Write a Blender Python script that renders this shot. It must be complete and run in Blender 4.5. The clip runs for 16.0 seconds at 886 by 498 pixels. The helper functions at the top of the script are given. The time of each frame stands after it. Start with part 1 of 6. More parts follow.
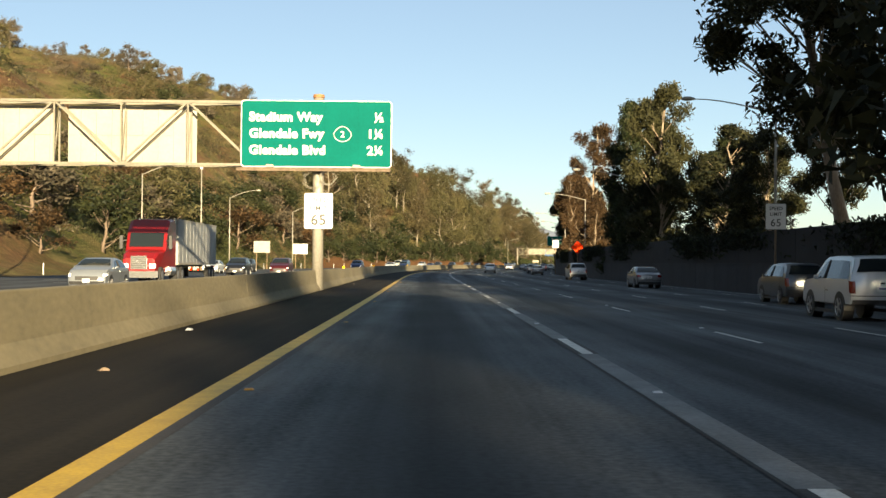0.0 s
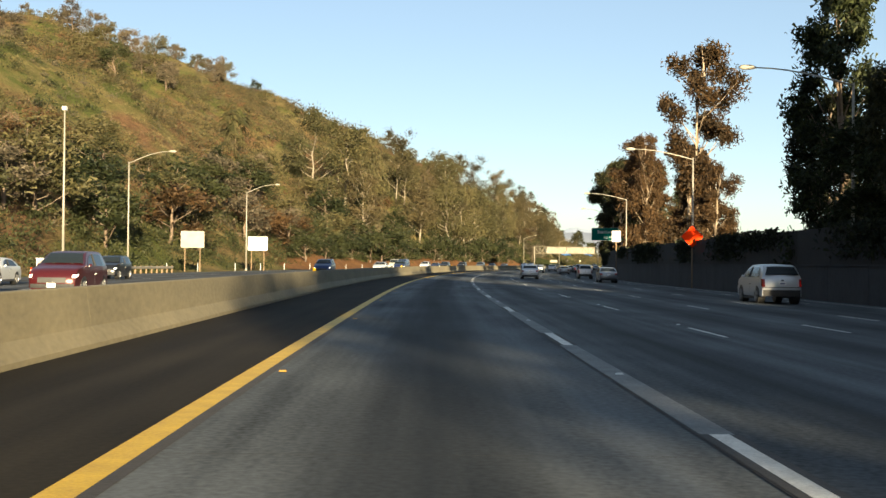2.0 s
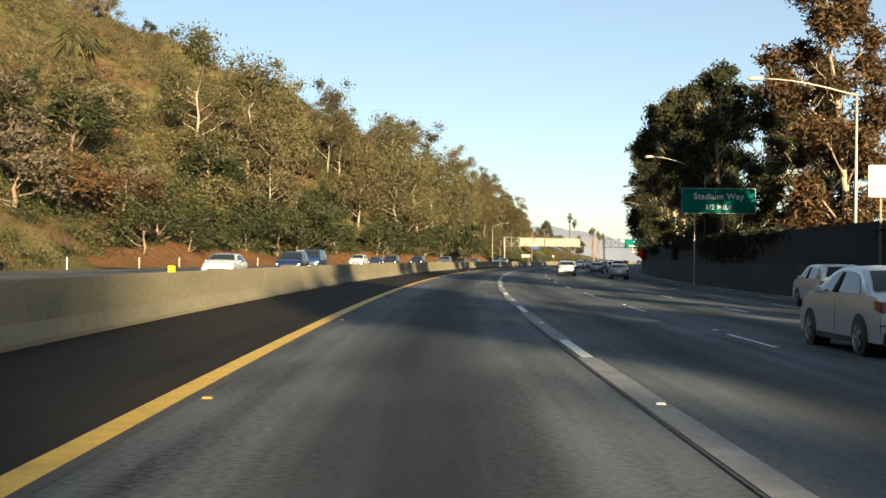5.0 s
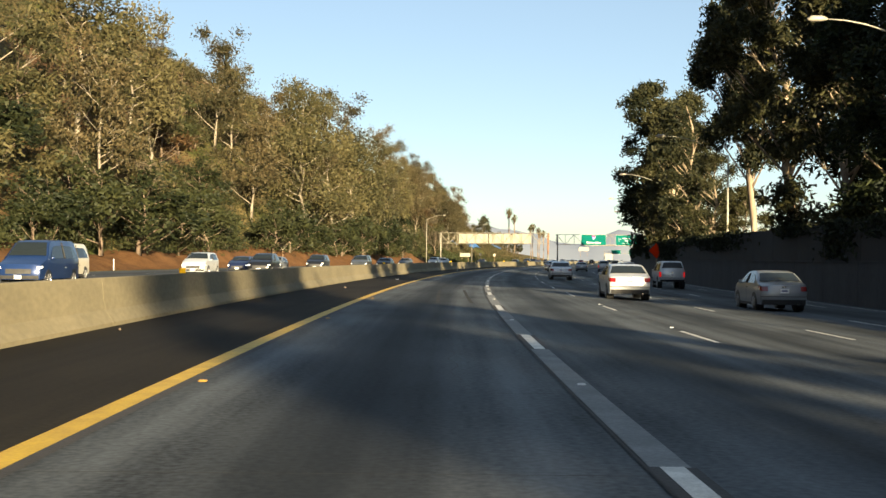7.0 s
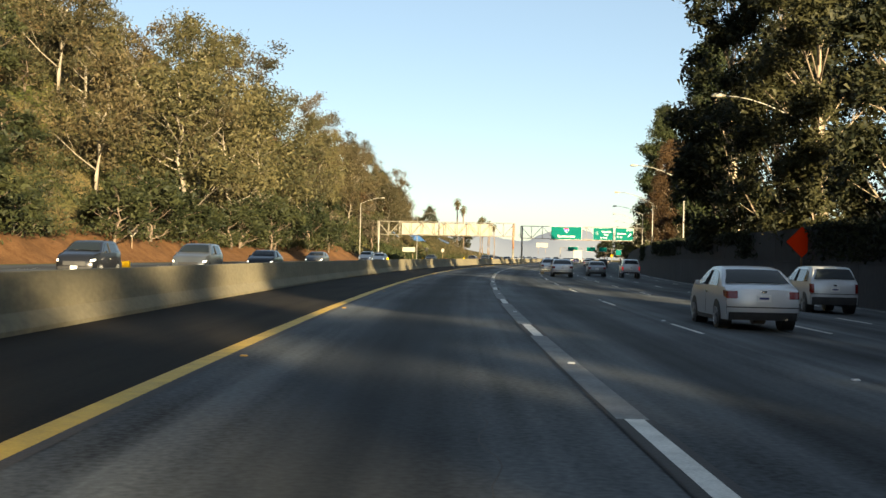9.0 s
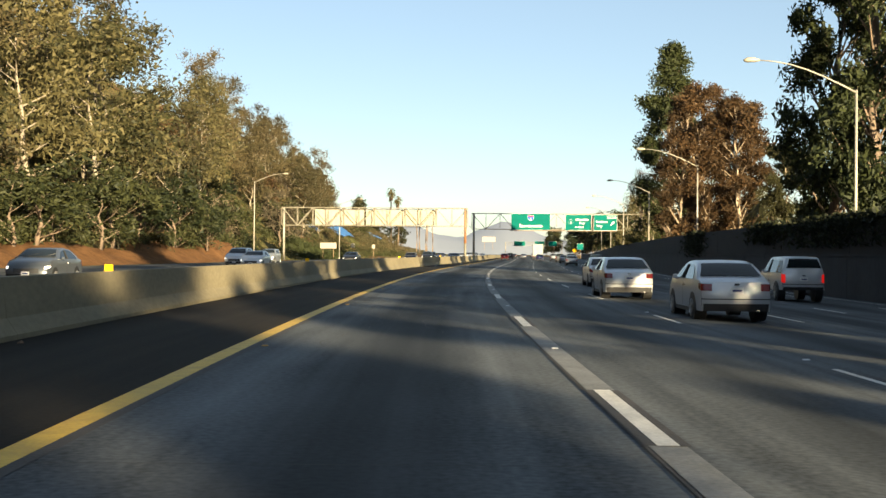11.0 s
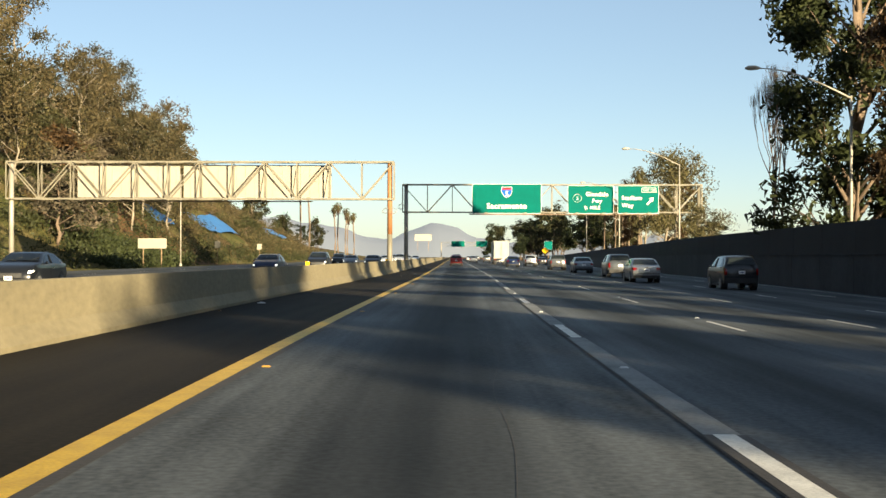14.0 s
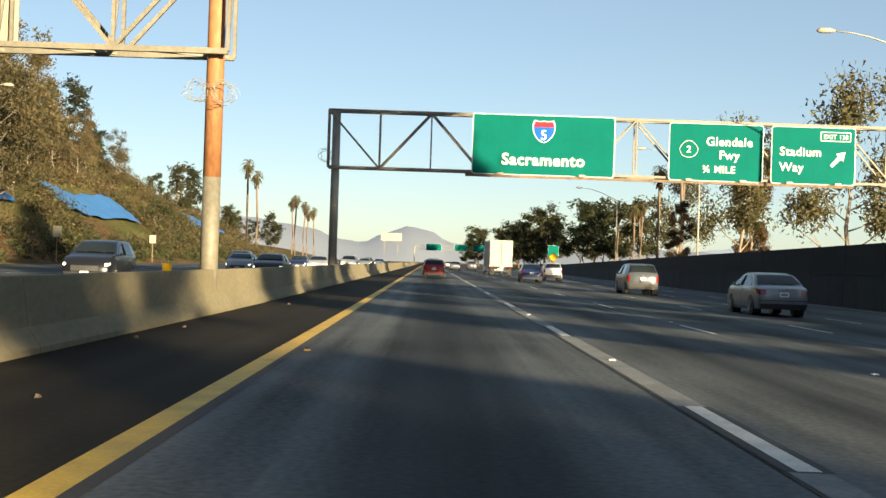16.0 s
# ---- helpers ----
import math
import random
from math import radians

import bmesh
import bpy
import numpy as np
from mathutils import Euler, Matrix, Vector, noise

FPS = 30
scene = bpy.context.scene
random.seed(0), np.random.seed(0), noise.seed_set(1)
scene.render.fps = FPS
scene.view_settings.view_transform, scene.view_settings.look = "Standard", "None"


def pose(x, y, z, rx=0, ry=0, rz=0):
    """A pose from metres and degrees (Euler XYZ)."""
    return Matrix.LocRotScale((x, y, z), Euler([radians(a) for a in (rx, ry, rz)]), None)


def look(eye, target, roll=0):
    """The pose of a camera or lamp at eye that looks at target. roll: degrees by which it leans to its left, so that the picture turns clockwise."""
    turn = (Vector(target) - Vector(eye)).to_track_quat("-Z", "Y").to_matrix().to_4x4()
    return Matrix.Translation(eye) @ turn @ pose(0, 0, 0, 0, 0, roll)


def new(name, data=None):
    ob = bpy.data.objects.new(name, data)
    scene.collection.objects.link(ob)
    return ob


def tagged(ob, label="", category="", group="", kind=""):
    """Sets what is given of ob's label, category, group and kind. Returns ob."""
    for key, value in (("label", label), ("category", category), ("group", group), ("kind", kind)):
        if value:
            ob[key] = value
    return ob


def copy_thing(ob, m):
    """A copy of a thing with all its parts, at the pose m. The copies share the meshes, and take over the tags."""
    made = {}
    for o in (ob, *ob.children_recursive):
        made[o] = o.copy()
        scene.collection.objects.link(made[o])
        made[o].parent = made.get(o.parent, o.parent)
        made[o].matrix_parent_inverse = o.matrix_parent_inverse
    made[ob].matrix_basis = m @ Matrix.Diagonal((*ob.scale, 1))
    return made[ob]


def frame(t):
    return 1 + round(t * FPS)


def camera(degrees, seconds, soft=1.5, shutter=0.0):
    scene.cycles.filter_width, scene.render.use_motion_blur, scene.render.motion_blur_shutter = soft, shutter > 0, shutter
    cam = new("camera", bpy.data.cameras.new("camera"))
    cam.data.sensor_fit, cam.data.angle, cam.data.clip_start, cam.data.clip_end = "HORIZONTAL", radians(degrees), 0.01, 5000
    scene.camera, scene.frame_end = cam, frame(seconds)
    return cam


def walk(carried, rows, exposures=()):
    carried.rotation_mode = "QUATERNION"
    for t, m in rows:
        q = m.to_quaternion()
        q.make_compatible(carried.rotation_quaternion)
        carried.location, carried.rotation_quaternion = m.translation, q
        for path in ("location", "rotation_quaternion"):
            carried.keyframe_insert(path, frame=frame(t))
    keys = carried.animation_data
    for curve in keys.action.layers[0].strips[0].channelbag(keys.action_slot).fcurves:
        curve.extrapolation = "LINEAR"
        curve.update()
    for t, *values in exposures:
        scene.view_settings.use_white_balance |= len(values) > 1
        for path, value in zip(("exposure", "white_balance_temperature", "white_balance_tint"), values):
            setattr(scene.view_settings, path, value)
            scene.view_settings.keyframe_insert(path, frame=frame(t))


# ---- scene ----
cam = camera(39.93, 16.0)
ROWS = [
    (0, 0.000, -0.000, 1.347, -0.001, 0.675, -0.452),
    (0.5, -0.204, 17.690, 1.338, 0.041, 0.549, -0.463),
    (1, -0.436, 35.286, 1.408, 0.099, 0.575, -0.684),
    (1.5, -0.657, 52.841, 1.342, 0.129, 0.516, -0.579),
    (2, -0.880, 70.402, 1.401, 0.223, 0.668, -0.533),
    (2.5, -1.095, 88.024, 1.393, 0.183, 0.247, -0.592),
    (3, -1.275, 105.744, 1.393, -0.062, 0.570, -0.273),
    (3.5, -1.401, 123.532, 1.457, -0.295, 0.217, -0.484),
    (4, -1.415, 141.318, 1.362, -0.632, 0.481, -0.652),
    (6.5, 2.098, 229.843, 1.358, -4.978, 0.386, -0.553),
    (7, 3.541, 247.504, 1.417, -5.504, 0.466, -0.546),
    (7.5, 5.165, 265.160, 1.358, -6.052, 0.256, -0.840),
    (8, 6.963, 282.810, 1.358, -6.605, 0.268, -0.716),
    (8.5, 8.965, 300.445, 1.367, -7.393, 0.306, -1.041),
    (11, 22.546, 388.187, 1.399, -11.272, 0.203, -0.510),
    (11.5, 25.936, 405.586, 1.363, -11.932, 0.259, -0.395),
    (12, 29.511, 422.924, 1.366, -12.491, 0.261, -0.416),
    (12.5, 33.248, 440.185, 1.357, -13.001, 0.236, -0.305),
    (13, 37.135, 457.360, 1.364, -13.535, 0.271, -0.156),
    (13.5, 41.197, 474.445, 1.400, -14.179, 0.265, -0.135),
    (14, 45.424, 491.482, 1.335, -14.620, 0.345, -0.116),
    (14.5, 49.823, 508.522, 1.375, -15.272, 0.354, -0.517),
    (15, 54.382, 525.590, 1.339, -15.562, 0.552, -0.703),
    (15.5, 59.026, 542.645, 1.350, -15.744, 0.550, -1.086),
    (16, 63.717, 559.654, 1.314, -15.823, 0.606, -1.845),
]
walk(cam, [(t, pose(x, y, z, 90 + pitch, roll, yaw)) for t, x, y, z, yaw, pitch, roll in ROWS],
     [(0, -0.08, 6450, 10), (2.5, 0.05, 6400, 10), (7, 0.05, 6450, 10), (11, 0.1, 6500, 10), (12.5, 0.0, 6350, 10), (14.5, -0.1, 6250, 10), (16, -0.1, 6350, 10)])

# ---- daylight: low sun behind and to the right, clear sky ----
SUN_EL, SUN_AZ = 9.5, 13.5   # degrees: height, and how far the shadows lean to the left of +y
world = bpy.data.worlds.new("sky")
scene.world = world
world.use_nodes = True
wt = world.node_tree
sky = wt.nodes.new("ShaderNodeTexSky")
sky.sky_type = 'NISHITA'
sky.sun_disc = False
sky.sun_elevation = radians(SUN_EL)
sky.sun_rotation = radians(180 - SUN_AZ)
sky.air_density, sky.dust_density, sky.ozone_density = 0.75, 0.4, 1.0
haze = wt.nodes.new("ShaderNodeMix")
haze.data_type = 'RGBA'
haze.inputs[0].default_value = 0.36
haze.inputs[7].default_value = (2.4, 2.9, 3.2, 1)   # thin even haze
wt.links.new(sky.outputs[0], haze.inputs[6])
wt.links.new(haze.outputs[2], wt.nodes["Background"].inputs[0])
wt.nodes["Background"].inputs[1].default_value = 0.20
sun = new("sun", bpy.data.lights.new("sun", 'SUN'))
sun.data.energy, sun.data.angle, sun.data.color = 22.0, radians(0.6), (1.0, 0.80, 0.48)
sx, sy = math.sin(radians(SUN_AZ)), -math.cos(radians(SUN_AZ))
sun.matrix_world = look((sx * 200, sy * 200, 200 * math.tan(radians(SUN_EL))), (0, 0, 0))
scene.view_settings.exposure = 0.0


# ---- materials ----
def nodes_of(name):
    m = bpy.data.materials.new(name)
    m.use_nodes = True
    t = m.node_tree
    return m, t, t.nodes["Principled BSDF"]


def surf(name, a, b, scale=1.0, rough=0.8, bump=0.3, metal=0.0, coat=0.0, fine=12.0, space="Object", stretch=(1, 1, 1), island=0.0, spec=0.5, trans=0.0):
    """Two tones mixed by noise at two scales, with relief."""
    m, t, p = nodes_of(name)
    N, L = t.nodes, t.links
    if space == "World":
        src = N.new("ShaderNodeNewGeometry").outputs["Position"]
    else:
        src = N.new("ShaderNodeTexCoord").outputs[space]
    mp = N.new("ShaderNodeMapping")
    mp.inputs["Scale"].default_value = stretch
    L.new(src, mp.inputs[0])
    n1, n2 = N.new("ShaderNodeTexNoise"), N.new("ShaderNodeTexNoise")
    n1.inputs["Scale"].default_value, n2.inputs["Scale"].default_value = scale, scale * fine
    n1.inputs["Detail"].default_value, n2.inputs["Detail"].default_value = 5, 4
    for n in (n1, n2):
        L.new(mp.outputs[0], n.inputs["Vector"])
    mix = N.new("ShaderNodeMath")
    mix.operation = 'MULTIPLY_ADD'
    mix.inputs[1].default_value = 0.45
    L.new(n2.outputs[0], mix.inputs[0])
    sc = N.new("ShaderNodeMath")
    sc.operation = 'MULTIPLY'
    sc.inputs[1].default_value = 0.55
    L.new(n1.outputs[0], sc.inputs[0])
    L.new(sc.outputs[0], mix.inputs[2])
    fac = mix.outputs[0]
    if island:
        g = N.new("ShaderNodeNewGeometry")
        o = N.new("ShaderNodeObjectInfo")
        ad = N.new("ShaderNodeMath")
        ad.operation = 'MULTIPLY_ADD'
        ad.inputs[1].default_value = island
        L.new(g.outputs["Random Per Island"], ad.inputs[0])
        L.new(fac, ad.inputs[2])
        ad2 = N.new("ShaderNodeMath")
        ad2.operation = 'MULTIPLY_ADD'
        ad2.inputs[1].default_value = island * 0.8
        L.new(o.outputs["Random"], ad2.inputs[0])
        L.new(ad.outputs[0], ad2.inputs[2])
        sb = N.new("ShaderNodeMath")
        sb.operation = 'SUBTRACT'
        sb.inputs[1].default_value = island * 0.9
        L.new(ad2.outputs[0], sb.inputs[0])
        fac = sb.outputs[0]
    ramp = N.new("ShaderNodeValToRGB")
    ramp.color_ramp.elements[0].position, ramp.color_ramp.elements[1].position = 0.3, 0.7
    ramp.color_ramp.elements[0].color, ramp.color_ramp.elements[1].color = (*a, 1), (*b, 1)
    L.new(fac, ramp.inputs[0])
    L.new(ramp.outputs[0], p.inputs["Base Color"])
    p.inputs["Roughness"].default_value, p.inputs["Metallic"].default_value = rough, metal
    p.inputs["Coat Weight"].default_value = coat
    p.inputs["Specular IOR Level"].default_value = spec
    if bump:
        bm = N.new("ShaderNodeBump")
        bm.inputs["Strength"].default_value = bump
        bm.inputs["Distance"].default_value = 0.02
        L.new(n2.outputs[0], bm.inputs["Height"])
        L.new(bm.outputs[0], p.inputs["Normal"])
    if trans:
        tr = N.new("ShaderNodeBsdfTranslucent")
        L.new(ramp.outputs[0], tr.inputs["Color"])
        ms = N.new("ShaderNodeMixShader")
        ms.inputs[0].default_value = trans
        L.new(p.outputs[0], ms.inputs[1])
        L.new(tr.outputs[0], ms.inputs[2])
        L.new(ms.outputs[0], N["Material Output"].inputs[0])
    return m


def road_mat(name, light, dark, bands, lo, hi, rough):
    """Pavement: tone by the distance across the road (oil and tyre bands), streaked along it, with blotches. UV = metres across and along."""
    m, t, p = nodes_of(name)
    N, L = t.nodes, t.links
    uv = N.new("ShaderNodeTexCoord").outputs["UV"]
    sep = N.new("ShaderNodeSeparateXYZ")
    L.new(uv, sep.inputs[0])
    wob = N.new("ShaderNodeTexNoise")
    wob.inputs["Scale"].default_value = 0.08
    L.new(uv, wob.inputs["Vector"])
    wv = N.new("ShaderNodeMath")
    wv.operation = 'MULTIPLY_ADD'
    wv.inputs[1].default_value = 0.8
    L.new(wob.outputs[0], wv.inputs[0])
    L.new(sep.outputs[0], wv.inputs[2])
    rng = N.new("ShaderNodeMapRange")
    rng.inputs["From Min"].default_value, rng.inputs["From Max"].default_value = lo + 0.4, hi + 0.4
    L.new(wv.outputs[0], rng.inputs["Value"])
    ramp = N.new("ShaderNodeValToRGB")
    els = ramp.color_ramp.elements
    els[0].position, els[0].color = 0.0, (1, 1, 1, 1)
    els[1].position, els[1].color = 1.0, (1, 1, 1, 1)
    for u, v in bands:
        e = els.new((u - lo) / (hi - lo))
        e.color = (v, v, v, 1)
    L.new(rng.outputs[0], ramp.inputs[0])

    def tex(sx_, sy_, scale, detail=5):
        mp = N.new("ShaderNodeMapping")
        mp.inputs["Scale"].default_value = (sx_, sy_, 1)
        L.new(uv, mp.inputs[0])
        n = N.new("ShaderNodeTexNoise")
        n.inputs["Scale"].default_value, n.inputs["Detail"].default_value = scale, detail
        L.new(mp.outputs[0], n.inputs["Vector"])
        return n.outputs[0]

    streak, blotch, grit = tex(2.2, 0.05, 1.0), tex(1, 0.35, 0.5, 8), tex(1, 1, 14.0, 6)

    def mul_add(x, k, c):
        n = N.new("ShaderNodeMath")
        n.operation = 'MULTIPLY_ADD'
        L.new(x, n.inputs[0])
        n.inputs[1].default_value = k
        if isinstance(c, float):
            n.inputs[2].default_value = c
        else:
            L.new(c, n.inputs[2])
        return n.outputs[0]

    k = mul_add(streak, 1.1, mul_add(blotch, 1.1, mul_add(grit, 0.9, -1.0)))
    f = N.new("ShaderNodeMath")
    f.operation = 'MULTIPLY'
    f.use_clamp = True
    L.new(k, f.inputs[0])
    L.new(ramp.outputs[0], f.inputs[1])
    mix = N.new("ShaderNodeMix")
    mix.data_type = 'RGBA'
    L.new(f.outputs[0], mix.inputs[0])
    mix.inputs[6].default_value, mix.inputs[7].default_value = (*dark, 1), (*light, 1)
    L.new(mix.outputs[2], p.inputs["Base Color"])
    p.inputs["Roughness"].default_value = rough
    p.inputs["Specular IOR Level"].default_value = 0.06
    bm = N.new("ShaderNodeBump")
    bm.inputs["Strength"].default_value, bm.inputs["Distance"].default_value = 0.2, 0.01
    L.new(grit, bm.inputs["Height"])
    L.new(bm.outputs[0], p.inputs["Normal"])
    return m


def earth_mat():
    """Hillside: green grass, dry grass and red-brown soil in patches, with grain and relief."""
    m, t, p = nodes_of("hill_grass_and_soil")
    N, L = t.nodes, t.links
    pos = N.new("ShaderNodeNewGeometry").outputs["Position"]

    def tex(scale, detail, rough=0.6):
        n = N.new("ShaderNodeTexNoise")
        n.inputs["Scale"].default_value, n.inputs["Detail"].default_value, n.inputs["Roughness"].default_value = scale, detail, rough
        L.new(pos, n.inputs["Vector"])
        return n.outputs[0]

    def mix(f, a, b, lo, hi):
        r = N.new("ShaderNodeMapRange")
        r.inputs["From Min"].default_value, r.inputs["From Max"].default_value = lo, hi
        L.new(f, r.inputs["Value"])
        x = N.new("ShaderNodeMix")
        x.data_type = 'RGBA'
        L.new(r.outputs[0], x.inputs[0])
        for k, c in ((6, a), (7, b)):
            if isinstance(c, tuple):
                x.inputs[k].default_value = (*c, 1)
            else:
                L.new(c, x.inputs[k])
        return x.outputs[2]

    grass = mix(tex(0.06, 8, 0.7), (0.080, 0.092, 0.024), (0.20, 0.155, 0.066), 0.42, 0.6)
    soil = mix(tex(0.5, 8, 0.7), (0.088, 0.048, 0.025), (0.20, 0.118, 0.060), 0.35, 0.65)
    both = mix(tex(0.028, 9, 0.65), grass, soil, 0.47, 0.58)
    grain = tex(3.5, 6, 0.75)
    dk = mix(grain, (0.35, 0.35, 0.35), (1.25, 1.25, 1.25), 0.3, 0.7)
    mu = N.new("ShaderNodeMix")
    mu.data_type, mu.blend_type = 'RGBA', 'MULTIPLY'
    mu.inputs[0].default_value = 1.0
    L.new(both, mu.inputs[6])
    L.new(dk, mu.inputs[7])
    L.new(mu.outputs[2], p.inputs["Base Color"])
    p.inputs["Roughness"].default_value = 0.95
    p.inputs["Specular IOR Level"].default_value = 0.1
    b = N.new("ShaderNodeBump")
    b.inputs["Strength"].default_value, b.inputs["Distance"].default_value = 0.9, 0.3
    L.new(grain, b.inputs["Height"])
    L.new(b.outputs[0], p.inputs["Normal"])
    return m


M = {}
BANDS = [(-2.2, 1.0), (-1.15, 0.95), (-0.6, 0.4), (0.0, 0.2), (0.6, 0.4), (1.15, 0.95), (2.3, 1.0), (3.2, 0.85), (4.1, 0.3), (5.0, 0.85), (6.0, 1.0), (6.9, 0.8), (7.9, 0.3), (8.8, 0.8),
         (9.75, 1.0), (10.6, 0.8), (11.5, 0.3), (12.5, 0.8), (13.4, 1.0), (15.2, 0.4), (17.0, 0.9)]
M["concrete_road"] = road_mat("road_concrete", (0.143, 0.156, 0.166), (0.009, 0.0105, 0.012), BANDS, -3.0, 20.0, 0.75)
M["concrete_road_far"] = road_mat("oncoming_road_concrete", (0.145, 0.152, 0.158), (0.022, 0.024, 0.026),
                                  [(-30, .9), (-27, .4), (-25.2, 1), (-23.4, .4), (-21.6, 1), (-19.8, .4), (-18, 1), (-16.2, .4), (-14.4, 1), (-12.6, .4), (-10.8, 1)], -36.0, -6.0, 0.75)
M["asphalt"] = road_mat("shoulder_asphalt", (0.032, 0.0275, 0.0205), (0.0085, 0.0078, 0.007), [(-5.5, 0.7), (-3.5, 1.0)], -8.0, -2.0, 0.85)
M["barrier"] = surf("barrier_concrete", (0.118, 0.101, 0.060), (0.215, 0.183, 0.108), 0.28, 0.85, 0.3, space="World", stretch=(1, 1, 2.5), fine=14)
# both wall tones near black: the shade on this face is in the colour
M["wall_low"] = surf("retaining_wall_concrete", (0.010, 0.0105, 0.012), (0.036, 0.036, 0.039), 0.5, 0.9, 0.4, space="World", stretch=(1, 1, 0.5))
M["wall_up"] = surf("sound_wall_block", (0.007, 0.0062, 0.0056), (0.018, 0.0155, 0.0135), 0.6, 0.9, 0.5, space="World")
M["yellow"] = surf("yellow_line_paint", (0.36, 0.215, 0.009), (0.66, 0.42, 0.017), 2.5, 0.6, 0.2, space="World")
M["white_line"] = surf("white_line_paint", (0.36, 0.35, 0.32), (0.72, 0.70, 0.64), 3.0, 0.6, 0.2, space="World")
M["pale_strip"] = surf("ground_off_strip", (0.075, 0.080, 0.082), (0.205, 0.212, 0.212), 1.6, 0.8, 0.2, space="World")
M["black_strip"] = surf("contrast_strip", (0.012, 0.011, 0.010), (0.035, 0.03, 0.028), 2.0, 0.8, 0.2, space="World")
M["skid"] = surf("rubber_on_concrete", (0.022, 0.021, 0.020), (0.060, 0.057, 0.052), 2.0, 0.85, 0.1, space="World", spec=0.1)
M["joint"] = surf("slab_joint_sealer", (0.03, 0.028, 0.026), (0.085, 0.08, 0.072), 2.0, 0.9, 0.1, space="World", spec=0.1)
M["ground"] = earth_mat()
M["galv"] = surf("galvanised_steel", (0.20, 0.185, 0.155), (0.33, 0.31, 0.27), 0.9, 0.55, 0.1, metal=0.25)
M["truss"] = surf("cream_painted_truss_steel", (0.09, 0.082, 0.06), (0.19, 0.175, 0.135), 0.8, 0.6, 0.15)
M["rust"] = surf("rusted_post_steel", (0.16, 0.06, 0.02), (0.34, 0.17, 0.07), 1.2, 0.7, 0.3, stretch=(1, 1, 0.3))
M["panel_back"] = surf("sign_back_panel", (0.23, 0.21, 0.165), (0.30, 0.275, 0.225), 0.7, 0.5, 0.05)
M["green"] = surf("green_sign_sheeting", (0.0, 0.078, 0.066), (0.0, 0.102, 0.085), 0.8, 0.75, 0.0, spec=0.08)
M["white"] = surf("white_sign_sheeting", (0.48, 0.49, 0.50), (0.56, 0.57, 0.57), 1.0, 0.75, 0.0, spec=0.08)
M["black"] = surf("black_paint", (0.01, 0.01, 0.01), (0.02, 0.02, 0.02), 3.0, 0.5, 0.0)
M["red_sh"] = surf("red_shield", (0.42, 0.02, 0.02), (0.5, 0.03, 0.03), 2.0, 0.75, 0.0, spec=0.08)
M["blue_sh"] = surf("blue_shield", (0.01, 0.07, 0.36), (0.015, 0.09, 0.42), 2.0, 0.75, 0.0, spec=0.08)
M["rubber_black"] = surf("black_rubber_base", (0.012, 0.012, 0.012), (0.03, 0.03, 0.03), 4.0, 0.85, 0.2)
M["orange"] = surf("orange_sign_sheeting", (0.80, 0.035, 0.001), (0.85, 0.045, 0.001), 2.0, 0.75, 0.0, spec=0.08)
M["yel_sign"] = surf("yellow_sign_sheeting", (0.75, 0.42, 0.01), (0.85, 0.5, 0.01), 2.0, 0.75, 0.0, spec=0.08)
M["wood"] = surf("weathered_post_wood", (0.12, 0.08, 0.045), (0.26, 0.18, 0.11), 2.0, 0.85, 0.4, stretch=(6, 6, 0.6))
M["bark"] = surf("pale_peeling_bark", (0.12, 0.085, 0.055), (0.36, 0.29, 0.215), 0.8, 0.85, 0.5, stretch=(3, 3, 0.5))
M["bark_dark"] = surf("brown_bark", (0.07, 0.05, 0.035), (0.19, 0.14, 0.10), 1.0, 0.9, 0.6, stretch=(4, 4, 0.7))
LEAF = dict(rough=0.65, bump=0.0, island=0.5, spec=0.25, trans=0.25)
M["leaf_green"] = surf("eucalyptus_leaves", (0.009, 0.013, 0.0056), (0.046, 0.0445, 0.0165), 0.25, **LEAF)
M["leaf_brown"] = surf("drying_brown_leaves", (0.024, 0.0152, 0.0064), (0.088, 0.0496, 0.02), 0.3, **LEAF)
M["leaf_olive"] = surf("olive_hillside_leaves", (0.0304, 0.032, 0.0128), (0.1, 0.0864, 0.0368), 0.25, **LEAF)
M["leaf_grey"] = surf("grey_brown_hillside_leaves", (0.0496, 0.0432, 0.0288), (0.132, 0.1056, 0.0688), 0.25, **LEAF)
M["leaf_dark"] = surf("dark_evergreen_leaves", (0.008, 0.0144, 0.0064), (0.036, 0.0448, 0.0144), 0.3, **LEAF)
M["leaf_mixed"] = surf("olive_brown_leaves", (0.026, 0.024, 0.011), (0.115, 0.082, 0.034), 0.3, **LEAF)
M["leaf_mixed_hill"] = surf("olive_thicket_leaves", (0.0272, 0.0264, 0.0112), (0.1, 0.0768, 0.0368), 0.2, **LEAF)
M["leaf_shrub"] = surf("green_shrub_leaves", (0.0104, 0.016, 0.0056), (0.04, 0.044, 0.0152), 0.3, **LEAF)
M["leaf_rust"] = surf("rusty_brown_scrub_leaves", (0.04, 0.0224, 0.012), (0.124, 0.0688, 0.0352), 0.2, **LEAF)
M["bark_white"] = surf("white_peeling_bark", (0.10, 0.083, 0.06), (0.28, 0.24, 0.185), 0.8, 0.85, 0.4, stretch=(3, 3, 0.5))
M["ivy"] = surf("ivy_leaves", (0.008, 0.012, 0.006), (0.03, 0.035, 0.014), 1.0, **LEAF)
M["grass"] = surf("hillside_brush", (0.056, 0.0592, 0.0192), (0.152, 0.12, 0.0528), 0.05, **LEAF)


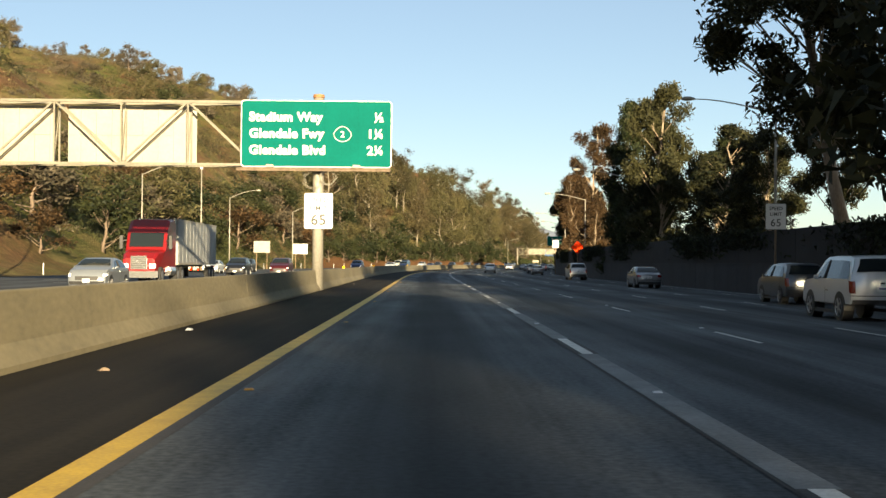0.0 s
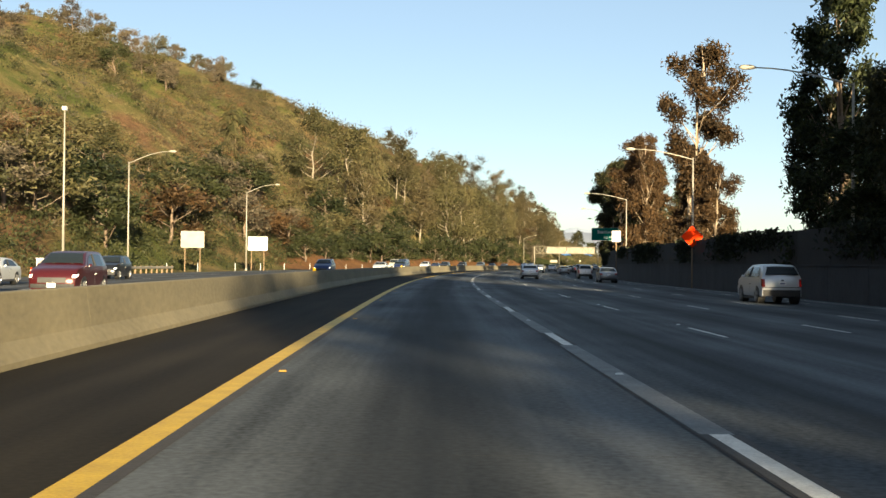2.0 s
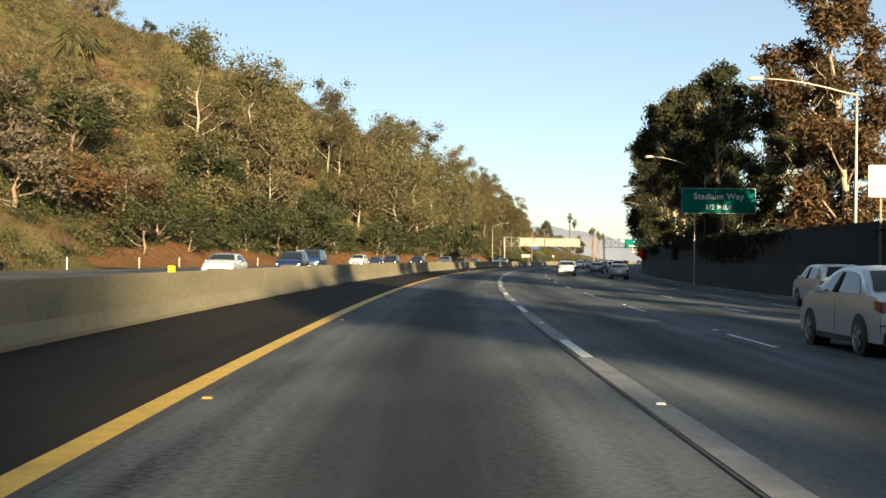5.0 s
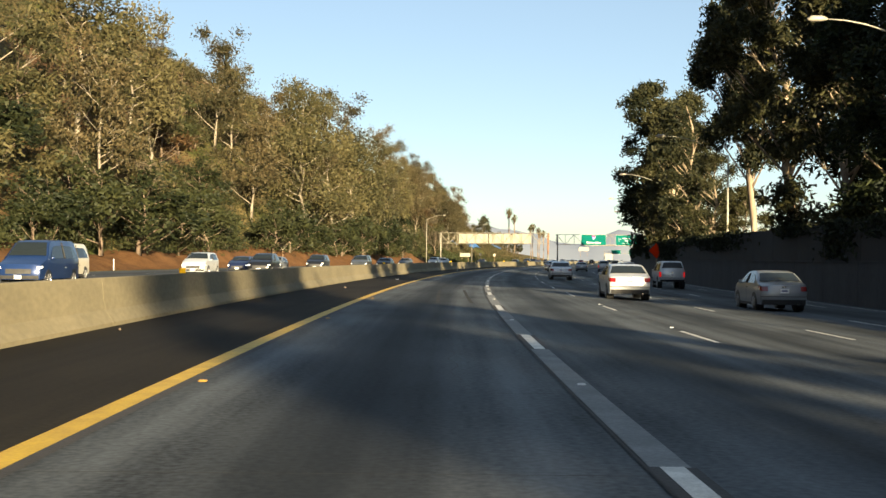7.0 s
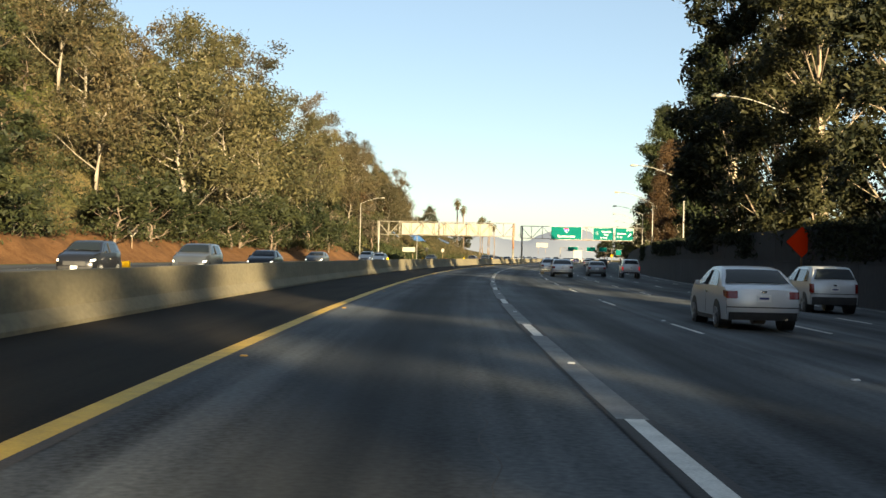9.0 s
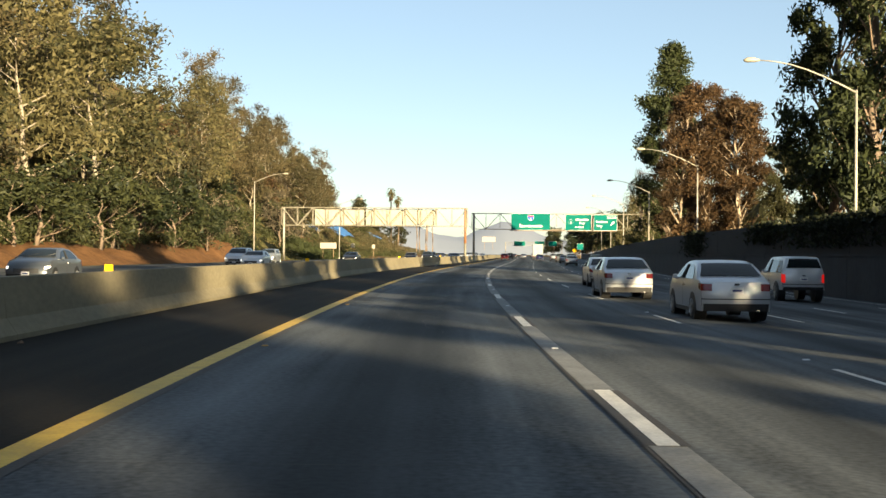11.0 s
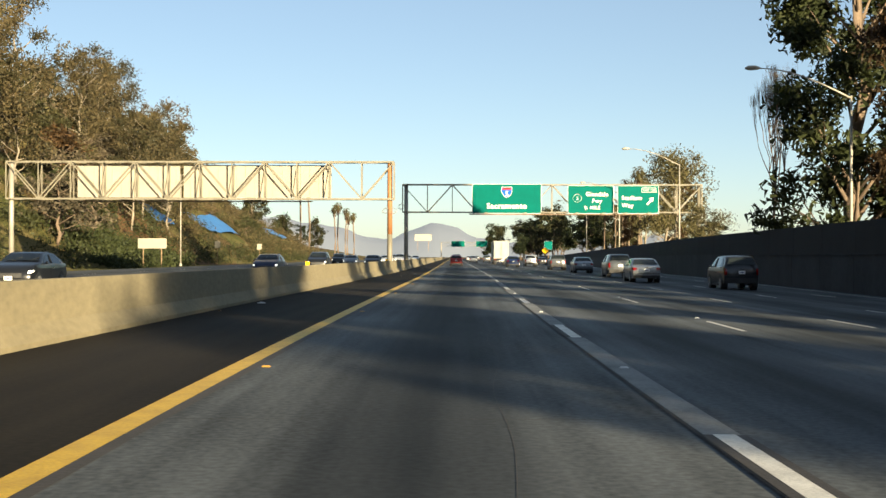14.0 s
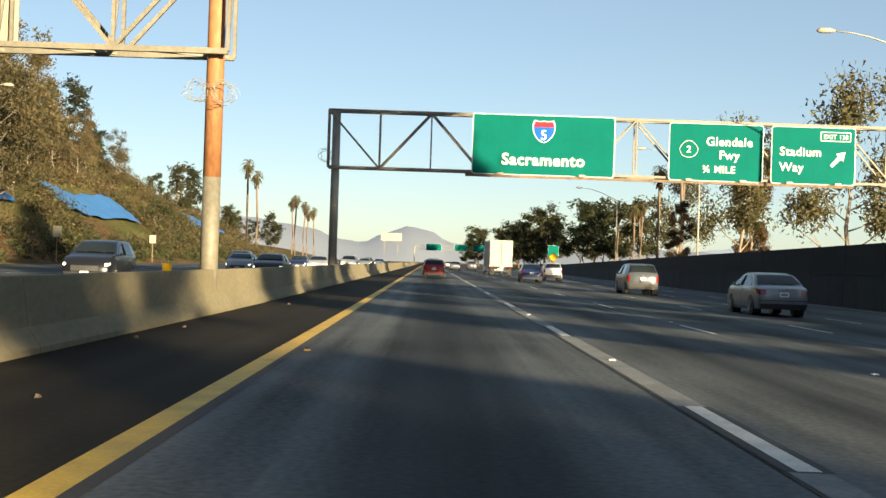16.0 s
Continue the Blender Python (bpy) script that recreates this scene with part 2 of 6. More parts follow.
# ---- shared building helpers ----
class Geo:
    """Collects vertices and faces of one mesh."""

    def __init__(self):
        self.v, self.f = [], []

    def poly(self, pts):
        n = len(self.v)
        self.v += [tuple(p) for p in pts]
        self.f.append(tuple(range(n, n + len(pts))))

    def box(self, c, d, m=None):
        n = len(self.v)
        for x in (-.5, .5):
            for y in (-.5, .5):
                for z in (-.5, .5):
                    p = Vector((x * d[0], y * d[1], z * d[2]))
                    p = (m @ p if m else p) + Vector(c)
                    self.v.append(tuple(p))
        self.f += [tuple(n + i for i in q) for q in ((0, 1, 3, 2), (4, 6, 7, 5), (0, 4, 5, 1), (2, 3, 7, 6), (0, 2, 6, 4), (1, 5, 7, 3))]
        return self

    def bar(self, p, q, w, h=None):
        """A square bar from p to q."""
        p, q = Vector(p), Vector(q)
        d = q - p
        m = d.to_track_quat('Y', 'Z').to_matrix()
        return self.box((p + q) / 2, (w, d.length, h or w), m)

    def tube(self, pts, radii, n=8, cap=True):
        pts = [Vector(p) for p in pts]
        base = len(self.v)
        for i, p in enumerate(pts):
            a, b = pts[max(i - 1, 0)], pts[min(i + 1, len(pts) - 1)]
            m = (b - a).to_track_quat('Z', 'Y').to_matrix()
            for k in range(n):
                t = 2 * math.pi * k / n
                self.v.append(tuple(p + m @ Vector((radii[i] * math.cos(t), radii[i] * math.sin(t), 0))))
        for i in range(len(pts) - 1):
            for k in range(n):
                a, b = base + i * n + k, base + i * n + (k + 1) % n
                self.f.append((a, b, b + n, a + n))
        if cap:
            self.f.append(tuple(base + k for k in reversed(range(n))))
            self.f.append(tuple(base + (len(pts) - 1) * n + k for k in range(n)))
        return self

    def mesh(self, name, smooth=False, fix=True):
        me = bpy.data.meshes.new(name)
        me.from_pydata(self.v, [], self.f)
        if fix and len(self.f) < 3000:
            b = bmesh.new()
            b.from_mesh(me)
            bmesh.ops.recalc_face_normals(b, faces=b.faces)
            b.to_mesh(me)
            b.free()
        if smooth:
            me.shade_smooth()
        me.update()
        return me


def part(name, geo, material, parent, label="", smooth=False, m=None):
    me = geo.mesh(name, smooth) if isinstance(geo, Geo) else geo
    if material and not me.materials:
        me.materials.append(material)
    ob = new(name, me)
    ob.parent = parent
    if m is not None:
        ob.matrix_basis = m
    if label:
        ob["label"] = label
    return ob


def thing(name, m, label, category, group="", kind=""):
    e = new(name)
    e.empty_display_size = 0.3
    e.matrix_basis = m
    return tagged(e, label, category, group, kind)


# ---- the road's axis: heading (degrees, left positive) along its length ----
AX_S = np.arange(-40, 601, 40.0)
AX_H = np.array([0.10, 0.41, 0.72, 0.89, 0.53, -0.76, -2.6, -4.43, -6.11, -7.8, -9.46, -10.99, -12.55, -14.17, -15.44, -15.63, -15.15])
S_ALL = np.arange(-300, 1500, 1.0)
H_ALL = np.radians(np.interp(S_ALL, AX_S, AX_H))
_dx, _dy = -np.sin(H_ALL), np.cos(H_ALL)
X_ALL = np.concatenate([[0], np.cumsum((_dx[1:] + _dx[:-1]) / 2)])
Y_ALL = np.concatenate([[0], np.cumsum((_dy[1:] + _dy[:-1]) / 2)])
X_ALL += 0.04 - X_ALL[300]
Y_ALL -= Y_ALL[300]


def head(s):
    return float(np.degrees(np.interp(s, S_ALL, H_ALL)))


def at(s, u, z=0.0):
    """World place: s metres along the road, u to the right of the lane's middle."""
    h = radians(head(s))
    return Vector((float(np.interp(s, S_ALL, X_ALL)) + u * math.cos(h), float(np.interp(s, S_ALL, Y_ALL)) + u * math.sin(h), z))


def stand(s, u, z=0.0, turn=0.0):
    p = at(s, u, z + (float(fall(s, u)) if u < 23 else 0.0))
    return pose(p.x, p.y, p.z, 0, 0, head(s) + turn)


def face_u(s):   # barrier's right face at its foot
    return float(np.interp(s, [-60, 0, 25, 140, 250, 330, 500, 560, 600, 700], [-4.9, -4.9, -5.15, -5.6, -5.85, -5.95, -5.9, -5.35, -4.95, -4.9]))


def wall_u(s):   # sound wall's face
    return float(np.interp(s, [-150, 150, 300, 480, 600, 720, 1200], [19.6, 19.8, 19.8, 19.8, 20.6, 24.0, 34.0]))


def wall_top(s):
    return float(np.interp(s, [-150, 400, 520, 610, 700, 800], [3.4, 3.4, 3.3, 3.0, 2.4, 1.6]))




def fall(s, u):   # the lanes fall away to the right, more so in the bend
    e = np.interp(s, [-100, 150, 260, 520, 600], [0.02, 0.02, 0.037, 0.037, 0.02])
    return -e * np.maximum(u - 2.3, 0)


TOE = -42.0


def hill(s, u, x, y):
    d = np.maximum(-(u - TOE), 0)
    r = np.interp(s, [-350, 0, 250, 330, 420, 570, 700, 830, 1000], [54, 56, 59, 64, 74, 76, 62, 42, 9])
    w = np.interp(s, [-350, 400, 570, 830, 1000], [118, 118, 128, 100, 75])
    k = np.minimum(d / w, 1)
    z = r * (1 - (1 - k) ** 1.6)
    z = z - np.maximum(d - w - 15, 0) * 0.15
    g = np.sin(x * 0.071 + 1.3 * np.sin(y * 0.023)) * np.sin(y * 0.057 + 0.7) + 0.5 * np.sin(x * 0.16 + y * 0.11)
    z = z + g * np.minimum(d / 30, 1) * 2.6 * np.minimum(r / 40, 1)
    z = np.where(d <= 0, -0.1, np.maximum(z, -3))
    w_ = np.interp(s, [-150, 600, 720, 1200], [23, 23, 28, 40])
    low = np.where((u > 2.3), fall(s, u) - 0.05, 0)
    return z + np.where(u > w_, low + np.minimum((u - w_) / 4, 1) * (1.4 - low), low)


def to_su(x, y):
    """Nearest place on the axis, for arrays of world places."""
    x, y = np.atleast_1d(x).astype(float), np.atleast_1d(y).astype(float)
    i = np.empty(len(x), int)
    for a in range(0, len(x), 4000):
        i[a:a + 4000] = np.argmin((X_ALL[None] - x[a:a + 4000, None]) ** 2 + (Y_ALL[None] - y[a:a + 4000, None]) ** 2, axis=1)
    dx, dy = x - X_ALL[i], y - Y_ALL[i]
    t = H_ALL[i]
    return S_ALL[i] - dx * np.sin(t) + dy * np.cos(t), dx * np.cos(t) + dy * np.sin(t)


def ground_z(s, u):
    p = at(s, u)
    return float(hill(np.array([s]), np.array([u]), np.array([p.x]), np.array([p.y]))[0])


# ---- ground: one sheet to the horizon, with the hill ----
gx = np.concatenate([[-4500, -2500, -1400, -800, -500, -380], np.arange(-320, 321, 5.0), [350, 450, 700, 1200, 2500, 4500]])
gy = np.concatenate([[-4500, -2000, -900, -450], np.arange(-250, 1101, 5.0), [1160, 1300, 1500, 2000, 3000, 4500]])
GX, GY = np.meshgrid(gx, gy)
gs, gu = to_su(GX.ravel(), GY.ravel())
gz = hill(gs, gu, GX.ravel(), GY.ravel())
gz = np.where((np.abs(GX.ravel()) > 420) | (GY.ravel() > 1250) | (GY.ravel() < -300), -0.5, gz)
nx = len(gx)
me = bpy.data.meshes.new("ground")
me.from_pydata(np.stack([GX.ravel(), GY.ravel(), gz], 1).tolist(), [], [(j * nx + i, j * nx + i + 1, (j + 1) * nx + i + 1, (j + 1) * nx + i) for j in range(len(gy) - 1) for i in range(nx - 1)])
me.materials.append(M["ground"])
me.shade_smooth()
ground = tagged(new("ground", me), "grassy brown hillside and flat ground beside the freeway", "ground", kind="structure")


# ---- carriageways, laid as strips along the axis ----
def strip(name, edges, s0, s1, step, z, material, parent=None):
    """A paved strip between two edges u(s); UV in metres across and along."""
    n = int((s1 - s0) / step) + 1
    NU = 2 if name.endswith(("line", "strip", "joint")) else 12
    ss = np.linspace(s0, s1, n)
    vs, fs, uv = [], [], []
    for s in ss:
        a, b = [e(s) if callable(e) else e for e in edges]
        for u in np.linspace(a, b, NU):
            vs.append(tuple(at(s, u, z + float(fall(s, u)))))
            uv.append((u, s))
    for i in range(n - 1):
        for k in range(NU - 1):
            fs.append((i * NU + k, i * NU + k + 1, (i + 1) * NU + k + 1, (i + 1) * NU + k))
    me = bpy.data.meshes.new(name)
    me.from_pydata(vs, [], fs)
    lay = me.uv_layers.new(name="UVMap")
    for lp in me.loops:
        lay.data[lp.index].uv = uv[lp.vertex_index]
    me.materials.append(material)
    ob = new(name, me)
    ob.parent = parent
    return ob


S0, S1 = -120.0, 1300.0
road = tagged(strip("road", (-2.44, lambda s: wall_u(s) + 0.3), S0, S1, 5, 0.0, M["concrete_road"]), "worn grey concrete freeway lanes with dark oil bands", "road", kind="structure")
tagged(strip("shoulder", (lambda s: face_u(s) - 0.4, -2.44), S0, S1, 5, -0.004, M["asphalt"]), "dark asphalt inside shoulder beside the median barrier", "shoulder", kind="structure")
road_far = tagged(strip("oncoming_road", (-33.5, lambda s: face_u(s) - 0.4), S0, S1, 5, -0.008, M["concrete_road_far"]), "worn concrete lanes of the oncoming carriageway", "road", kind="structure")

CYC, DASH, DASH0 = 14.63, 3.66, 5.5
strip("yellow_edge_line", (-2.43, -2.18), S0, S1, 4, 0.006, M["yellow"], road)
strip("black_edge_strip", (-2.18, -2.06), S0, S1, 4, 0.005, M["black_strip"], road)
strip("pale_lane_strip", (2.15, 2.44), S0, S1, 4, 0.004, M["pale_strip"], road)
strip("dark_joint", (2.11, 2.14), S0, S1, 4, 0.003, M["black_strip"], road)
strip("dark_joint", (6.2, 6.225), S0, S1, 4, 0.003, M["black_strip"], road)
CRACK = lambda s: 0.75 + 0.12 * math.sin(s * 0.21) + 0.05 * math.sin(s * 0.9)
strip("crack_line", (CRACK, lambda s: CRACK(s) + 0.006), 478.0, 560.0, 0.7, 0.003, M["black_strip"], road)
for s_a, s_b, c_u, amp, fr in ((408.0, 424.0, -0.9, 0.30, 0.55), (411.0, 421.0, 0.5, 0.25, 0.8), (416.0, 428.0, -0.2, 0.35, 0.4), (300.0, 345.0, 0.95, 0.05, 0.2), (262.0, 300.0, 0.9, 0.04, 0.25)):
    strip("crack_line", (lambda s: c_u + amp * math.sin(s * fr) + 0.06 * math.sin(s * 3.1), lambda s: c_u + amp * math.sin(s * fr) + 0.06 * math.sin(s * 3.1) + 0.014), s_a, s_b, 0.35, 0.003, M["black_strip"], road)
for c_u in (0.35, 1.45):
    strip("skid_strip", (lambda s: c_u - 0.02 * (s - 288), lambda s: c_u + 0.12 - 0.02 * (s - 288)), 287.0, 303.0, 2.0, 0.003, M["skid"], road)
for s_j in np.arange(-4.0, 640.0, 4.9):
    strip("slab_joint", (-2.05, 2.1), s_j, s_j + 0.012, 0.012, 0.003, M["joint"], road)
strip("edge_line", (lambda s: wall_u(s) - 1.05, lambda s: wall_u(s) - 0.93), S0, S1, 5, 0.005, M["white_line"], road)
strip("oncoming_yellow_line", (-8.0, -7.85), S0, S1, 5, 0.004, M["yellow"], road_far)


def flat(w, l):
    g = Geo()
    g.poly([(-w / 2, -l / 2, 0), (w / 2, -l / 2, 0), (w / 2, l / 2, 0), (-w / 2, l / 2, 0)])
    return g


dash_me = flat(0.17, DASH).mesh("lane_dash")
dash_bk = flat(0.085, DASH).mesh("dash_border")
thin_me = flat(0.10, DASH).mesh("lane_dash")
dash_me.materials.append(M["white_line"])
thin_me.materials.append(M["white_line"])
dash_bk.materials.append(M["black_strip"])
for k in range(-7, 70):
    s = DASH0 + k * CYC
    part("lane_dash", dash_me, None, road, m=stand(s, 2.30, 0.009))
    part("dash_border", dash_bk, None, road, m=stand(s, 2.17, 0.008))
    part("dash_border", dash_bk, None, road, m=stand(s, 2.43, 0.008))
    for u, off in ((6.0, 4.0), (9.75, 7.5), (13.4, 1.0), (17.0, 5.0)):
        if u < wall_u(s + off) - 2.4:
            part("lane_dash", thin_me, None, road, m=stand(s + off, u, 0.009))
    for u, off in ((-11.6, 2.0), (-15.3, 9.0), (-19.0, 5.0), (-22.7, 12.0), (-26.4, 7.0)):
        part("lane_dash", thin_me, None, road_far, m=stand(s + off, u, 0.004))

# raised reflective markers
mk = Geo()
mk.v = [(-.05, -.05, 0), (.05, -.05, 0), (.05, .05, 0), (-.05, .05, 0), (-.04, -.025, .018), (.04, -.025, .018), (.04, .025, .018), (-.04, .025, .018)]
mk.f = [(0, 1, 5, 4), (1, 2, 6, 5), (2, 3, 7, 6), (3, 0, 4, 7), (4, 5, 6, 7)]
mkw = mk.mesh("pavement_marker")
mky = mkw.copy()
mkw.materials.append(M["white"])
mky.materials.append(surf("amber_marker", (0.22, 0.12, 0.02), (0.4, 0.23, 0.04), 8.0, 0.5, 0.0))
for k in range(-1, 48):
    s = DASH0 + (k + 0.5) * CYC
    for u, me, lab in ((2.33, mkw, "white reflective marker on the lane strip"), (6.05, mkw, "white reflective marker on the lane strip"), (-1.96, mky, "amber reflective marker beside the yellow line")):
        ob = new("pavement_marker", me)
        ob.matrix_basis = stand(s, u, 0.006) @ Matrix.Scale(1.0, 4)
        tagged(ob, lab, "road marker", group="markers along the lane lines")


# ---- median barrier in cast sections ----
barrier = thing("median_barrier", Matrix(), "tan concrete median barrier with scuffs and lit by low sun", "barrier", kind="structure")
PROF = [(0.0, 0.0), (0.0, 0.08), (-0.17, 0.33), (-0.25, 0.95), (-0.26, 0.97), (-0.44, 0.97), (-0.45, 0.95), (-0.53, 0.33), (-0.70, 0.08), (-0.70, 0.0)]
s, L_SEC = -110.0, 9.1
while s < 1150:
    g = Geo()
    n = len(PROF)
    jog = random.uniform(-0.003, 0.003)
    for q in np.linspace(s + 0.0008, s + L_SEC - 0.0008, 4):
        for du, z in PROF:
            g.v.append(tuple(at(q, face_u(q) + du + jog, z)))
    for i in range(3):
        for k in range(n - 1):
            g.f.append((i * n + k, i * n + k + 1, (i + 1) * n + k + 1, (i + 1) * n + k))
    g.f += [tuple(range(n)), tuple(range(3 * n, 4 * n))]
    part("barrier_section", g, M["barrier"], barrier)
    s += L_SEC
refl = Geo().box((0, 0, 0.07), (0.16, 0.08, 0.14)).mesh("barrier_reflector")
refl.materials.append(M["yel_sign"])
for s in (82, 130, 205, 280, 345, 415, 447, 500, 545, 590, 640):
    ob = new("barrier_reflector", refl)
    ob.matrix_basis = stand(s, face_u(s) - 0.35, 0.97)
    tagged(ob, "small yellow reflector on top of the barrier", "reflector", group="reflectors on the barrier")

# ---- retaining wall with a block sound wall on top ----
wall = thing("wall_right", Matrix(), "shaded concrete retaining wall with brown block sound wall and ivy", "wall", kind="structure")
s = -120.0
while s < 900:
    a, b = s + 0.02, s + 5.98
    lo = 1.45 if s < 600 else max(0.7, 1.45 - (s - 600) * 0.004)
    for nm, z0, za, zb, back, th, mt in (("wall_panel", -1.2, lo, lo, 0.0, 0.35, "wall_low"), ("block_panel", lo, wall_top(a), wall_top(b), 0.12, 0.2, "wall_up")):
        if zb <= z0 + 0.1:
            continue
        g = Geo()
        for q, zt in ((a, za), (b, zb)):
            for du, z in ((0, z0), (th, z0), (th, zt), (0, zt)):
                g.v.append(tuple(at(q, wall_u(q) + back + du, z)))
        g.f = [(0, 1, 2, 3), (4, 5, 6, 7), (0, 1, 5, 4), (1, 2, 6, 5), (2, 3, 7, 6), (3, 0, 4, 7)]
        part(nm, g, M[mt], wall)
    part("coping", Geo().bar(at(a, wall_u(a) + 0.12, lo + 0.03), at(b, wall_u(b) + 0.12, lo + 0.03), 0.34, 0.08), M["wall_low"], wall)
    s += 6.0


# ---- cut bank of red soil along the far shoulder ----
def bank(s0, s1):
    g, n = Geo(), 0
    ss = np.arange(s0, s1 + 1, 2.0)
    for s in ss:
        top = 2.3 + 0.6 * math.sin(s * 0.045) + 0.35 * math.sin(s * 0.21 + 1) + 0.2 * math.sin(s * 0.67)
        top *= min(1, (s - s0) / 25 + 0.05, (s1 - s) / 25 + 0.05)
        for k, (u, f) in enumerate(((-37.5, -0.05), (-38.6, 0.16), (-39.8, 0.5), (-41.0, 0.85), (-42.5, 1.0), (-46.0, 1.05), (-50.0, 0.2))):
            lump = 0.22 * math.sin(s * 0.9 + k * 2.1) * math.sin(s * 0.37 + k) if 0 < k < 5 else 0
            g.v.append(tuple(at(s, u + lump, max(top * f + lump * 0.6, -0.3))))
    for i in range(len(ss) - 1):
        for k in range(6):
            g.f.append((i * 7 + k, i * 7 + k + 1, i * 7 + 8 + k, i * 7 + 7 + k))
    me = g.mesh("dirt_bank", True)
    me.materials.append(surf("red_soil_bank", (0.06, 0.028, 0.011), (0.17, 0.088, 0.038), 0.7, 0.95, 0.9, space="World", fine=7, spec=0.1))
    tagged(new("dirt_bank", me), "bare reddish brown dirt bank at the foot of the hill", "bank", kind="structure")


bank(295.0, 600.0)


# ---- lettering and signs ----
def letters(body, size, bold=0.0, align="LEFT"):
    """Mesh of a line of writing, upright, facing -y."""
    cu = bpy.data.curves.new("lettering", 'FONT')
    cu.body, cu.size, cu.align_x, cu.offset, cu.resolution_u, cu.space_character = body, size, align, bold, 3, 1.08
    tmp = bpy.data.objects.new("lettering", cu)
    scene.collection.objects.link(tmp)
    dg = bpy.context.evaluated_depsgraph_get()
    me = bpy.data.meshes.new_from_object(tmp.evaluated_get(dg))
    bpy.data.objects.remove(tmp)
    me.transform(Matrix.Rotation(radians(90), 4, 'X'))
    me.name = "lettering"
    return me


def rounded(w, h, r, y, z0=0.0, x0=0.0, n=5):
    """Outline of an upright rounded plate."""
    pts = []
    for cx, cz, a0 in ((w / 2 - r, r, -90), (w / 2 - r, h - r, 0), (-w / 2 + r, h - r, 90), (-w / 2 + r, r, 180)):
        for k in range(n + 1):
            a = radians(a0 + 90 * k / n)
            pts.append((x0 + cx + r * math.cos(a), y, z0 + cz + r * math.sin(a)))
    return pts


def plate(w, h, r, y, th, z0=0.0, x0=0.0):
    g = Geo()
    f, b = rounded(w, h, r, y, z0, x0), rounded(w, h, r, y + th, z0, x0)
    n = len(f)
    g.v = f + b
    g.f = [tuple(range(n)), tuple(reversed(range(n, 2 * n)))] + [(i, (i + 1) % n, n + (i + 1) % n, n + i) for i in range(n)]
    return g


def word(parent, body, x, z, size, mat="white", y=-0.045, bold=0.008, align="LEFT"):
    return part("lettering", letters(body, size, bold, align), M[mat], parent, m=pose(x, y, z))


M["seam"] = surf("sign_seam", (0.0, 0.045, 0.038), (0.0, 0.06, 0.052), 0.8, 0.75, 0.0, spec=0.08)


def green_panel(parent, w, h, x, z0, y=-0.25):
    """Green guide-sign panel with white border, hung on parent at x, foot at z0."""
    e = part("sign_panel", plate(w, h, 0.16, 0, 0.05), M["white"], parent, "white-bordered green guide sign", m=pose(x, y, z0))
    part("green_field", plate(w - 0.09, h - 0.09, 0.13, -0.012, 0.011, 0.045), M["green"], e)
    for k in range(1, int(w / 0.75)):
        part("panel_seam", Geo().box((-w / 2 + k * w / int(w / 0.75), -0.013, h / 2), (0.005, 0.003, h - 0.1)), M["seam"], e)
    for fx in (-0.3, 0.27):
        part("sign_light", Geo().box((fx * w, -0.35, 0.03), (0.34, 0.22, 0.12)).bar((fx * w, -0.3, 0), (fx * w, 0.1, -0.08), 0.05), M["panel_back"], e)
    return e


def shield_pts(w, h, y):
    pts = []
    for a, b in ((-0.42, 0.5), (-0.2, 0.44), (0, 0.48), (0.2, 0.44), (0.42, 0.5), (0.5, 0.28), (0.48, 0.0), (0.36, -0.25), (0.18, -0.42), (0, -0.5), (-0.18, -0.42), (-0.36, -0.25), (-0.48, 0.0), (-0.5, 0.28)):
        pts.append((a * w, y, b * h))
    return pts


def fill(pts, th=0.004):
    g = Geo()
    g.poly(pts)
    return g


def truss(parent, u0, u1, z0, z1, bay, mat, flip=False, depth=0.9):
    """Box truss: four chords, verticals, diagonals and lacing, members as parts."""
    for y in (0.0, depth):
        for z, nm in ((z0, "bottom_chord"), (z1, "top_chord")):
            part(nm, Geo().box(((u0 + u1) / 2, y, z), (u1 - u0, 0.13, 0.13)), mat, parent)
    n = max(1, round((u1 - u0) / bay))
    w = (u1 - u0) / n
    for i in range(n + 1):
        x = u0 + i * w
        for y in (0.0, depth):
            part("vertical_member", Geo().bar((x, y, z0), (x, y, z1), 0.08), mat, parent)
        part("lacing", Geo().bar((x, 0, z0), (x, depth, z1), 0.045), mat, parent)
        part("cross_tie", Geo().bar((x, 0, z1), (x, depth, z1), 0.05), mat, parent)
        if i < n:
            a, b = (z0, z1) if (i % 2 == 0) != flip else (z1, z0)
            for y in (0.0, depth):
                part("diagonal_member", Geo().bar((x, y, a), (x + w, y, b), 0.09), mat, parent)
            for z in (z0, z1):
                part("lacing", Geo().bar((x, 0, z), (x + w, depth, z), 0.05), mat, parent)


def back_panel(parent, x0, x1, z0, z1, y):
    p = part("sign_panel", Geo().box(((x0 + x1) / 2, y, (z0 + z1) / 2), (x1 - x0, 0.05, z1 - z0)), M["panel_back"], parent, "plain cream back of an oncoming guide sign")
    k = x0 + 0.6
    while k < x1 - 0.2:
        part("stiffener", Geo().box((k, y - 0.045, (z0 + z1) / 2), (0.05, 0.04, z1 - z0)), M["panel_back"], p)
        k += 0.75
    part("stiffener", Geo().box(((x0 + x1) / 2, y - 0.05, (z0 + z1) / 2), (x1 - x0, 0.03, 0.06)), M["panel_back"], p)


